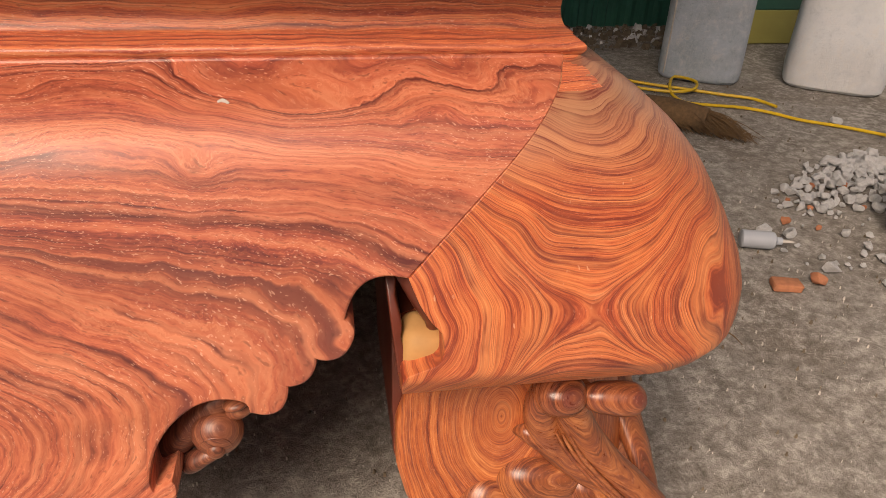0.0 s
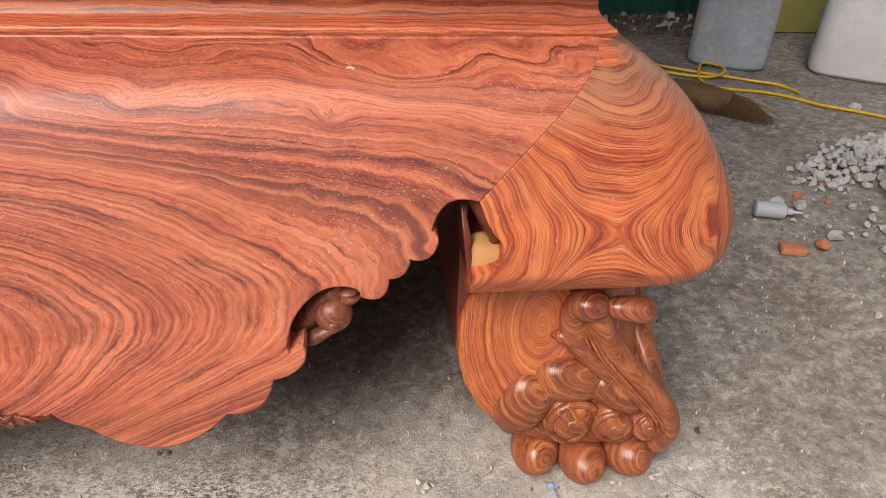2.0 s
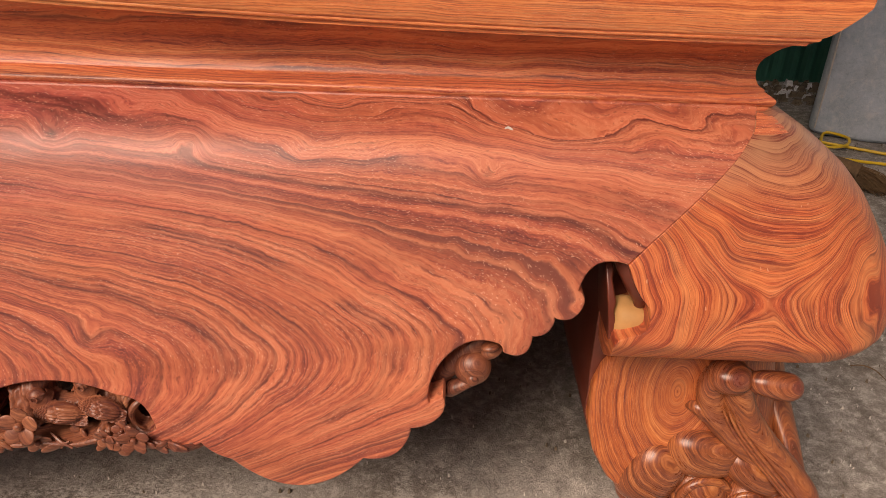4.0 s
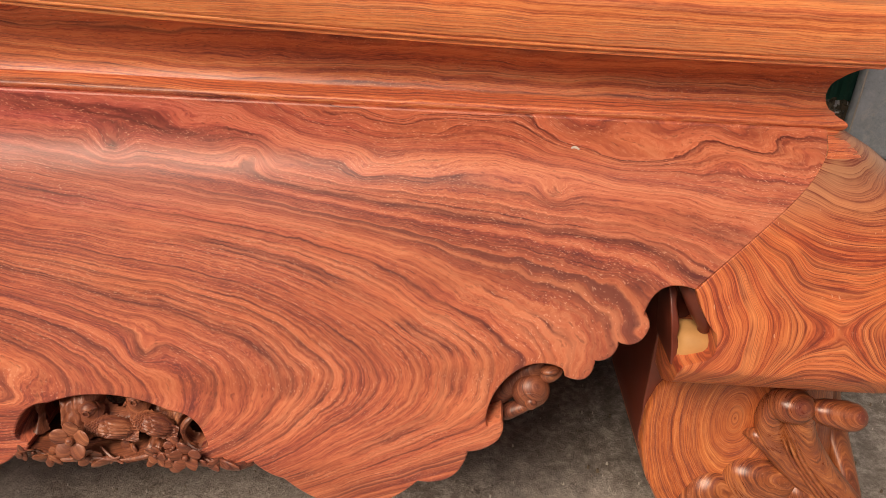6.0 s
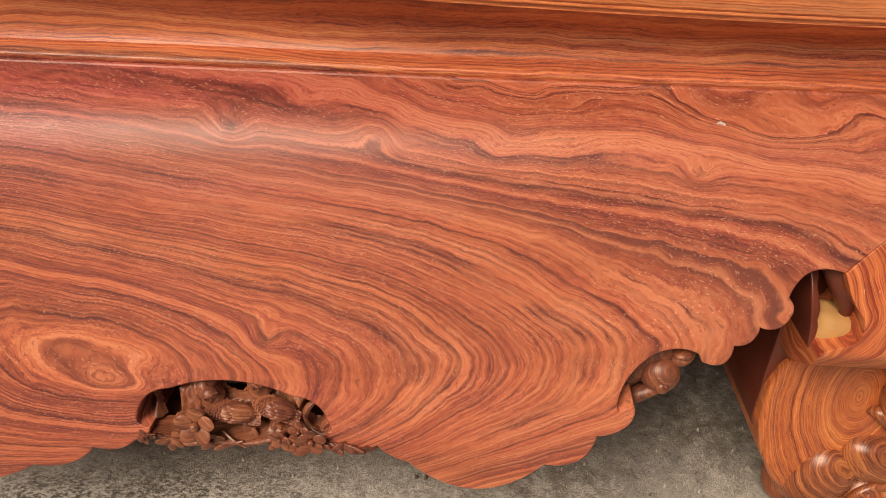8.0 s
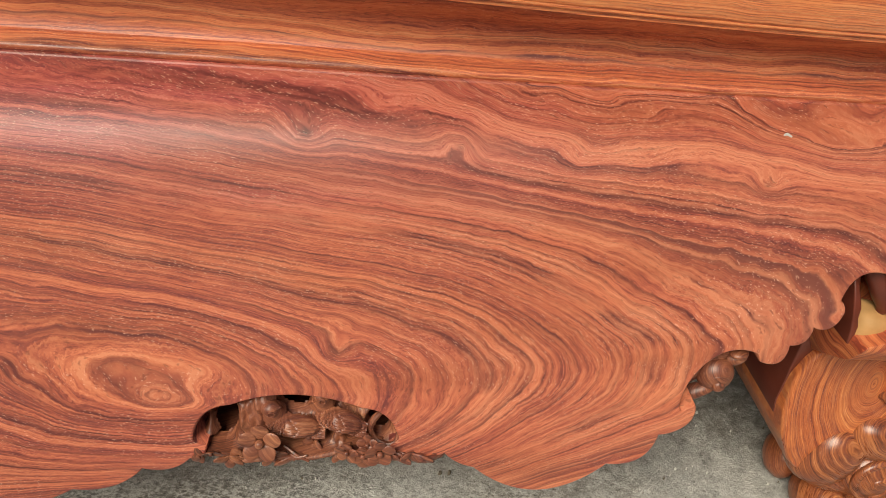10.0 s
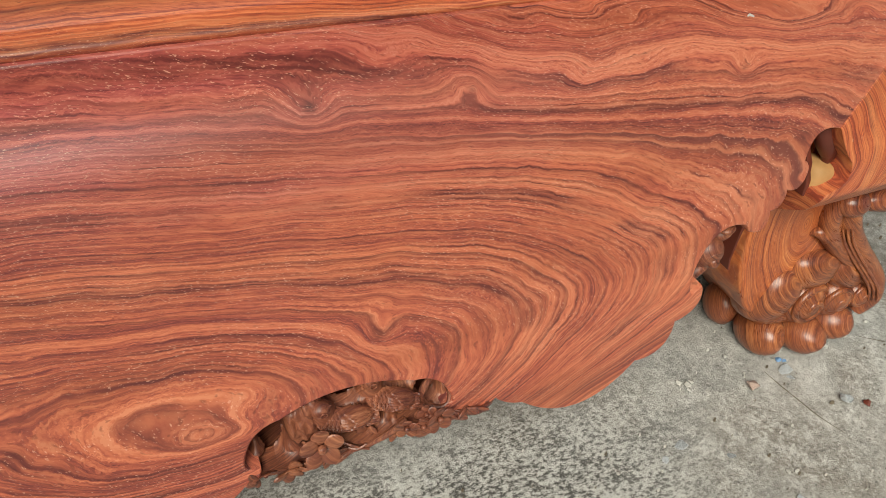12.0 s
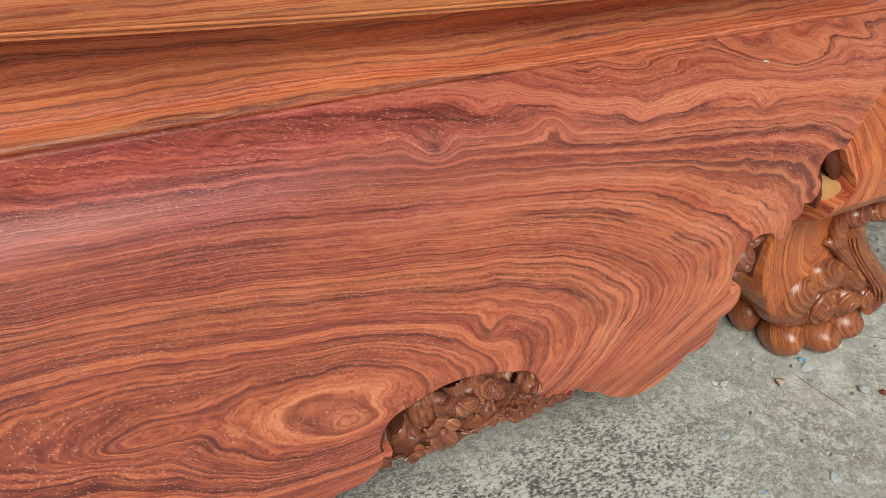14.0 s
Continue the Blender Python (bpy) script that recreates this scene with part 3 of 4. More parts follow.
def figure(x, z):
    """The smooth ring field of the board (a cubic spline over FIGURE) with its eyes."""
    grid = np.array(FIGURE) / 1000

    def basis(u, count):
        u = np.clip(u, 0, count - 3 - 1e-6)
        i = np.floor(u).astype(int)
        g = u - i
        return i, np.stack([(1 - g) ** 3, 3 * g ** 3 - 6 * g ** 2 + 4, -3 * g ** 3 + 3 * g ** 2 + 3 * g + 1, g ** 3], -1) / 6

    ix, bx = basis((x + 1.50) / 0.17, 13)
    iz, bz = basis((z - 0.24) / 0.118, 8)
    f = sum(bz[:, j] * bx[:, i] * grid[iz + j, ix + i] for j in range(4) for i in range(4))
    for cx, cz, rx, rz, h in EYES:
        f = f + h * np.exp(-((x - cx) / rx) ** 2 - ((z - cz) / rz) ** 2)
    return f


def apron(parent):
    bm = bmesh.new()
    face = bm.faces.new([bm.verts.new((p.x - (0.0008 if p.x > XC else -0.0008), 0, p.y)) for p in apron_outline()])
    face.normal_update()
    bmesh.ops.triangulate(bm, faces=[face], ngon_method="EAR_CLIP")
    for k in range(135):
        x = -1.83 + k * 0.015
        bmesh.ops.bisect_plane(bm, geom=bm.verts[:] + bm.edges[:] + bm.faces[:], plane_co=(x, 0, 0), plane_no=(1, 0, 0), dist=1e-5)
    for k in range(75):
        z = 0.27 + k * 0.0075
        geom = bm.verts[:] + bm.edges[:] + bm.faces[:]
        bmesh.ops.bisect_plane(bm, geom=geom, plane_co=(0, 0, z), plane_no=(0, 0, 1), dist=1e-5)
    for v in bm.verts:
        v.co.y = BELLY(v.co.z)
    rim = [e for e in bm.edges if e.is_boundary]
    outward = {}
    for e in rim:
        f = e.link_faces[0]
        a, b = e.verts
        d = (b.co - a.co)
        nrm = Vector((d.z, 0, -d.x))
        mid = f.calc_center_median() - (a.co + b.co) / 2
        if nrm.dot(Vector((mid.x, 0, mid.z))) > 0:
            nrm = -nrm
        if nrm.length > 1e-9:
            nrm.normalize()
        for v in e.verts:
            outward[v] = outward.get(v, Vector()) + nrm
    where = {tuple(round(c, 6) for c in v.co): o for v, o in outward.items()}
    for shift, back in ((0.0022, 0.0012), (0.0008, 0.0022), (0.0, 0.10)):
        made = bmesh.ops.extrude_edge_only(bm, edges=rim)["geom"]
        fresh = {}
        for v in made:
            if isinstance(v, bmesh.types.BMVert):
                o = where[tuple(round(c, 6) for c in v.co)]
                o = o.normalized() if o.length > 1e-6 else o
                v.co = v.co + o * shift + Vector((0, back, 0))
                fresh[tuple(round(c, 6) for c in v.co)] = o
        where = fresh
        rim = [g for g in made if isinstance(g, bmesh.types.BMEdge) and g.is_boundary]
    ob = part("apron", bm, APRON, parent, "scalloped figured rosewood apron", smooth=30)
    co = np.array([v.co for v in ob.data.vertices])
    ob.data.attributes.new("ring", "FLOAT", "POINT").data.foreach_set("value", figure(co[:, 0], co[:, 2] - 0.35 * np.maximum(0, co[:, 1] - 0.004 - np.interp(co[:, 2], BELLY_Z, BELLY_Y))))
    return ob


front_apron = apron(table)


def ring_sweep(bm, profile, s, closed_top=False):
    """Sweeps a (y, z) profile round the table's rectangle with mitred corners."""
    loops = []
    for p, z in profile:
        xr, xl, yf, yb = s - p, 2 * XC - (s - p), p, DEPTH - p
        loops.append([bm.verts.new(c) for c in ((xl, yf, z), (xr, yf, z), (xr, yb, z), (xl, yb, z))])
    for a, b in zip(loops, loops[1:]):
        for k in range(4):
            bm.faces.new((a[k], a[(k + 1) % 4], b[(k + 1) % 4], b[k]))
    bm.faces.new(loops[0][::-1])
    bm.faces.new(loops[-1])


def curve_profile(start, *steps):
    """A profile from arcs: each step is (y, z, bulge)."""
    pts = [Vector(start)]
    for y, z, b in steps:
        pts += arc(pts[-1], (y, z), b, 0.002)
    return [(p.x, p.y) for p in pts]


def rise(bm):
    """The old slab is crowned: waist and top grow higher towards the middle of the table."""
    for k in range(1, 24):
        x = 2 * XC - S + 2 * (S - XC) * k / 24
        bmesh.ops.bisect_plane(bm, geom=bm.verts[:] + bm.edges[:] + bm.faces[:], plane_co=(x, 0, 0), plane_no=(1, 0, 0), dist=1e-5)
    for v in bm.verts:
        d = max(0.0, 0.15 - XC - abs(v.co.x - XC))
        v.co.z += 0.024 * d * d * min(1.0, max(0.0, (v.co.z - 0.837) / 0.07))


bm = bmesh.new()
ring_sweep(bm, curve_profile((0.20, .775), (.190, .808, 0), (.166, .8145, 0), (.1625, .8165, .1), (.1665, .8315, .38), (.186, .8338, 0), (.1945, .837, 0), (.202, .862, -.10), (.192, .885, -.10), (.152, .9108, -.10)), 0.398)
for v in bm.verts:
    # the bead is cut back at the ends
    v.co.x -= math.copysign(1.0, v.co.x - XC) * 0.022 * min(1.0, max(0.0, (0.8345 - v.co.z) / 0.003))
rise(bm)
part("waist", bm, BOARD, table, "coved rosewood waist with a rounded bead")
bm = bmesh.new()
ring_sweep(bm, curve_profile((.20, .9110), (.134, .9110, 0), (.132, .9130, .3), (.1315, .9165, 0), (.1285, .9175, 0), (.1275, .9225, .2), (.124, .9290, .1), (.119, .9500, .03), (.119, .970, .02), (.128, .990, .12), (.155, .996, .1)), 0.395)
for v in bm.verts:
    # the ends flare outwards above the small steps
    v.co.x += math.copysign(1.0, v.co.x - XC) * float(np.interp(v.co.z, [.910, .9165, .9180, .9225, .930, .945, .965, .99], [-.036, -.033, -.026, -.024, -.014, .000, .020, .026]))
rise(bm)
part("tabletop", bm, TOPWOOD, table, "thick paler rosewood top with a moulded edge")


def side_apron(parent, x0, flip):
    """The plain return of the apron along a short side."""
    bm = bmesh.new()
    rows = []
    for k in range(40):
        z = 0.36 + (0.812 - 0.36) * k / 39
        p = BELLY(z)
        rows.append([bm.verts.new((x0 + flip * (S - 0.055 - p - d), y, z)) for d, y in ((0.0, 0.42), (0.0, DEPTH - 0.42), (0.09, DEPTH - 0.42), (0.09, 0.42))])
    for a, b in zip(rows, rows[1:]):
        for k in range(4):
            bm.faces.new((a[k], a[(k + 1) % 4], b[(k + 1) % 4], b[k]))
    bm.faces.new(rows[0][::-1])
    bm.faces.new(rows[-1])
    return part("side_apron", bm, BOARD, parent)


side_apron(table, 0.0, 1)
side_apron(table, 2 * XC, -1)
bm = bmesh.new()
# unseen rail, carried down low to keep light off the floor below
box(bm, (2 * XC - 0.1, DEPTH - 0.12, 0.30), (0.1, DEPTH - 0.05, 0.80), 0.004)
part("back_rail", bm, BOARD, table)


# ---- legs ----
KNEE_FRONT = smooth_curve([(.372, .115), (.405, .105), (.418, .088), (.428, .074), (.440, .056), (.456, .030), (.476, .000), (.51, -.02), (.563, -.016), (.60, -.004), (.65, .016), (.70, .032),
                           (.74, .047), (.765, .062), (.785, .082), (.798, .102), (.807, .124), (.812, .145), (.8155, .166)])
KNEE_RIGHT = smooth_curve([(.372, .315), (.39, .338), (.41, .360), (.43, .382), (.455, .402), (.49, .421), (.53, .430), (.57, .429), (.60, .422), (.65, .400), (.70, .370), (.74, .335), (.77, .298), (.79, .268), (.805, .238), (.815, .212)])
SHANK_FRONT = smooth_curve([(.05, .085), (.10, .065), (.16, .055), (.22, .055), (.30, .068), (.36, .078), (.41, .082), (.45, .075), (.47, .07)])
SHANK_LEFT = smooth_curve([(.05, .15), (.10, .112), (.135, .082), (.176, .036), (.233, .006), (.287, -.007), (.355, -.006), (.396, .006), (.43, .03), (.46, .045)])


def section(bm, x0, x1, y0, y1, z, radii):
    """A rounded rectangle as a ring of vertices: corners front-left, front-right, back-right, back-left."""
    ring = []
    for (cx, cy, a0), r in zip(((x0, y0, 180), (x1, y0, 270), (x1, y1, 0), (x0, y1, 90)), radii):
        ox, oy = (r if cx == x0 else -r), (r if cy == y0 else -r)
        for k in range(9):
            a = radians(a0 + 90 * k / 8)
            ring.append(bm.verts.new((cx + ox + r * math.cos(a), cy + oy + r * math.sin(a), z)))
    return ring


def skin(bm, rings):
    for a, b in zip(rings, rings[1:]):
        for k in range(len(a)):
            bm.faces.new((a[k], a[(k + 1) % len(a)], b[(k + 1) % len(b)], b[k]))
    bm.faces.new(rings[0][::-1])
    bm.faces.new(rings[-1])


def knee_left(z):
    """Where the knee's cheek begins: along the mitre above, round the hooked hollow below."""
    if z > 0.627:
        return (z - 0.627) * 0.188 / 0.188 + 0.0006
    return float(np.interp(z, [.372, .44, .503, .515, .521, .527, .535, .55, .57, .582, .600, .627], [.03, -.004, -.009, -.007, .002, .026, .034, .037, .034, .022, .011, 0.0]))


def leg(parent):
    # knee: the bulging block over the leg
    bm = bmesh.new()
    rings = []
    for k in range(78):
        z = 0.374 + (0.8155 - 0.374) * k / 77
        f, l, x1 = KNEE_FRONT(z), knee_left(z), KNEE_RIGHT(z)
        rings.append(section(bm, l, x1, f, S - 0.01, z, (0.0012, min(0.125, 0.85 * (x1 - l)), min(0.02, 0.3 * (x1 - l)), 0.001)))
    skin(bm, rings)
    knee = part("leg", bm, KNEE, parent, "bulging knee cut across the growth rings")
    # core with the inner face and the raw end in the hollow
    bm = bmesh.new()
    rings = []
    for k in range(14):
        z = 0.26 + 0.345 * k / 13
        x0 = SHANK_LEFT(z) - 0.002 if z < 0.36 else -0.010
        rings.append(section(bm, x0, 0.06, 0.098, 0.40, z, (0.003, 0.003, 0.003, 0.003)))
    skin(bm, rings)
    part("inner_cheek", bm, HOLLOW, knee, "dark inner cheek")
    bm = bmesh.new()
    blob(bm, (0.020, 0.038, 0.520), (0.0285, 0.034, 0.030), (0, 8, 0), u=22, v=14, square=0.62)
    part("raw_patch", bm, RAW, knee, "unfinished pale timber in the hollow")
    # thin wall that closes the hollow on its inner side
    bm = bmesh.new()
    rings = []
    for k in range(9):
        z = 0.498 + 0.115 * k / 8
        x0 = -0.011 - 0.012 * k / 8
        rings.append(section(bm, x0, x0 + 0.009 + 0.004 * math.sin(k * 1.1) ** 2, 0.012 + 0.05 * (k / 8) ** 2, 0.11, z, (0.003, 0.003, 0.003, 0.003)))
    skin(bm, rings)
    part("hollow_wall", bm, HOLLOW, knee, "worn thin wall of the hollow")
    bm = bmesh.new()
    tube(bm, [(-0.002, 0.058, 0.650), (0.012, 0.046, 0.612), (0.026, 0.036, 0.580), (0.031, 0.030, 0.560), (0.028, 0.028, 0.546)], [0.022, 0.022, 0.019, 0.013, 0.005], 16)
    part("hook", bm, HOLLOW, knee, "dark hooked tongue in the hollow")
    # small wedge let in at the top
    bm = bmesh.new()
    rings = []
    for k in range(9):
        z = 0.7950 + 0.0208 * k / 8
        f, l, x1 = KNEE_FRONT(min(z, 0.815)), knee_left(z), KNEE_RIGHT(min(z, 0.815)) - 0.004
        rings.append(section(bm, l + 0.0006, x1, f - 0.0007, f + 0.10, z, (0.0008, min(0.125, 0.85 * (x1 - l)), 0.001, 0.001)))
    skin(bm, rings)
    part("wedge", bm, WEDGEWOOD, knee, "pale wedge let into the joint")
    # shank
    bm = bmesh.new()
    rings = []
    for k in range(60):
        z = 0.05 + (0.462 - 0.05) * k / 59
        f, l = SHANK_FRONT(z), SHANK_LEFT(z)
        rings.append(section(bm, l, S - f, f, S - l, z, (0.012, 0.13, 0.02, 0.012)))
    skin(bm, rings)
    part("shank", bm, SHANK, knee, "smooth curved shank")
    carve(knee)
    return knee


def scroll(bm, centre, r, depth, turns=1.6, hand=1):
    """A carved volute: a dome with a spiral ridge."""
    blob(bm, centre, (r, depth, r), u=24, v=12)
    c = Vector(centre)
    pts, rad = [], []
    for k in range(22):
        t = k / 21
        a = hand * (2 * math.pi * turns * t) - 0.8
        q = r * (1.0 - 0.80 * t)
        bulge = depth * math.sqrt(max(0.0, 1 - (q / r) ** 2))
        pts.append(c + Vector((q * math.cos(a), -bulge * 0.92, q * math.sin(a))))
        rad.append(r * (0.17 - 0.06 * t))
    tube(bm, pts, rad, 8, 2)


def carve(knee):
    """The paw: toes on the floor, knuckles and volutes above, leaf and beads on the corner."""
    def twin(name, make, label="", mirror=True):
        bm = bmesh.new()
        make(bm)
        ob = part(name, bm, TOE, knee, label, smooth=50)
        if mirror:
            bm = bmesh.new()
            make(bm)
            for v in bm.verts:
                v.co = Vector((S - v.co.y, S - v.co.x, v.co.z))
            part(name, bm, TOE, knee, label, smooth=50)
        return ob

    for c, r, t in (((.154, .082, .047), (.047, .064, .049), (-12, 0, -8)), ((.240, .056, .044), (.047, .068, .045), (-12, 0, 0)), ((.330, .064, .046), (.049, .064, .046), (-10, 0, 14)),
                    ((.135, .185, .050), (.040, .055, .050), (-6, 0, -30))):
        twin("toe", lambda bm, c=c, r=r, t=t: blob(bm, c, r, t, warp=0.05))
    # knuckles and volutes crowd against one another in sharp creases
    for c, r, t, q in (((.116, .086, .184), (.056, .058, .072), (0, 24, -8), .80), ((.196, .082, .236), (.070, .052, .048), (0, 8, 0), .76), ((.284, .068, .206), (.070, .048, .034), (0, 36, 0), .84)):
        twin("knuckle", lambda bm, c=c, r=r, t=t, q=q: blob(bm, c, r, t, u=32, v=20, square=q), "polished carved knuckle")
    for c, r, d, h in (((.200, .062, .150), .056, .044, 1), ((.282, .054, .148), .044, .042, -1), ((.345, .046, .140), .034, .036, 1)):
        twin("volute", lambda bm, c=c, r=r, d=d, h=h: scroll(bm, c, r, d, hand=h), "carved spiral volute")

    def pads(bm):
        blob(bm, (.150, .100, .124), (.082, .060, .038), (0, 10, 0))
        blob(bm, (.25, .12, .115), (.14, .085, .060))
        blob(bm, (.225, .112, .200), (.10, .052, .070))

    twin("ground_swell", pads)

    def small_leaf(bm):
        tube(bm, [(.152, .078, .328), (.166, .066, .334), (.186, .062, .326), (.214, .062, .304), (.256, .058, .266), (.306, .052, .224)], [.003, .012, .018, .017, .014, .008], 14, 6, 0.8)

    twin("small_leaf", small_leaf)
    # the broad leaf that curls over at the top and runs down the corner, with raised veins
    def leaf(bm):
        tube(bm, [(.198, .078, .402), (.194, .080, .366), (.212, .074, .322), (.254, .062, .274), (.304, .050, .226), (.346, .040, .184)], [.036, .040, .040, .033, .026, .018], 18, 8, 0.6)

    twin("leaf", leaf)
    bm = bmesh.new()
    tube(bm, [(.230, .066, .404), (.228, .066, .366), (.248, .060, .322), (.288, .050, .272), (.334, .042, .222), (.368, .034, .176), (.384, .031, .128), (.370, .034, .086)],
         [.026, .028, .027, .025, .026, .029, .028, .018], 20, 8, 0.9)
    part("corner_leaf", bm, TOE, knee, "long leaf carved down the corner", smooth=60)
    for o in (-0.007, 0.001, 0.009):
        bm = bmesh.new()
        tube(bm, [(.210 + o, .044 - .5 * o, .346), (.230 + o, .038 - .5 * o, .310), (.268 + o, .028 - .5 * o, .264), (.314 + o, .017 - .5 * o, .214), (.346 + o, .010 - .5 * o, .176), (.360 + o, .006 - .5 * o, .140)],
             [.0015, .0034, .0036, .0036, .0036, .0015], 8, 8)
        part("vein", bm, TOE, knee, "raised leaf vein", smooth=60)
    bm = bmesh.new()
    blob(bm, (.206, .060, .402), (.037, .033, .029), (0, 8, 0), u=28, v=18)
    part("curl", bm, TOE, knee, "rounded curl of the leaf", smooth=60)
    bm = bmesh.new()
    tube(bm, [(.232, .058, .402), (.240, .055, .401), (.254, .052, .399), (.286, .048, .396), (.304, .047, .395), (.315, .047, .394), (.319, .047, .394)], [.006, .015, .021, .0245, .022, .014, .005], 20, 5)
    part("bead", bm, TOE, knee, smooth=60)


leg(table)
bpy.context.view_layer.update()
right_leg = [o for o in table.children if o.name == "leg"][0]


def leg_copy(m):
    """The same leg at another corner; mirrored where the corner is."""
    made = {}
    for o in (right_leg, *right_leg.children_recursive):
        data = o.data.copy()
        data.transform(m)
        if m.determinant() < 0:
            data.flip_normals()
        c = new(o.name.split(".")[0], data)
        made[o] = c
        c.parent = made.get(o.parent, table)
        c.matrix_parent_inverse = c.parent.matrix_world.inverted()
        if "label" in o:
            c["label"] = o["label"]


flip_x = Matrix.Translation((2 * XC, 0, 0)) @ Matrix.Diagonal((-1, 1, 1, 1))
flip_y = Matrix.Translation((0, DEPTH, 0)) @ Matrix.Diagonal((1, -1, 1, 1))
for mm in (flip_x, flip_y, flip_x @ flip_y):
    leg_copy(mm)


# ---- carvings in the apron's hollows ----
def petal_flower(bm, c, r, tilt, petals=5):
    e = Euler([radians(a) for a in tilt]).to_matrix()
    c = Vector(c)
    for k in range(petals):
        a = 2 * math.pi * k / petals + 0.3
        w = bmesh.ops.create_uvsphere(bm, u_segments=14, v_segments=9, radius=1.0)["verts"]
        turn = Matrix.Rotation(-a, 3, "Y")
        for v in w:
            q = Vector((v.co.x * r * 0.44 + r * 0.60, v.co.y * r * 0.11, v.co.z * r * 0.43))
            q.y += -0.30 * r * ((q.x / r - 0.25) ** 2) + 0.10 * r * abs(math.sin(9 * v.co.z)) * 0.3 + 0.05 * r * (k % 2)
            v.co = c + e @ (turn @ q)
    blob(bm, c + e @ Vector((0, -r * 0.10, 0)), (r * 0.21, r * 0.20, r * 0.21), u=12, v=8, square=0.8)


def lean(z):
    """How far forward the carved ground lies at a height."""
    return -0.024 - 0.43 * (0.43 - z)


def fold(v, k):
    return abs((v * k) % 2.0 - 1.0)


def patch_relief(bm, at, angle, half, across, step, height):
    """A raised patch on the leaning ground: height(s, t) over an ellipse-like area, None outside it."""
    ca, sa = math.cos(radians(angle)), math.sin(radians(angle))
    grid = {}
    ns, nt = int(half / step), int(across / step)
    for i in range(-ns, ns + 1):
        for j in range(-nt, nt + 1):
            s_, t_ = i * step, j * step
            h = height(s_, t_)
            if h is None:
                continue
            x, z = at[0] + s_ * ca - t_ * sa, at[1] + s_ * sa + t_ * ca
            grid[i, j] = bm.verts.new((x, lean(z) + at[2] - h, z + 0.3 * h))
    for i, j in list(grid):
        quad = [grid.get(q) for q in ((i, j), (i + 1, j), (i + 1, j + 1), (i, j + 1))]
        if all(quad):
            bm.faces.new(quad)


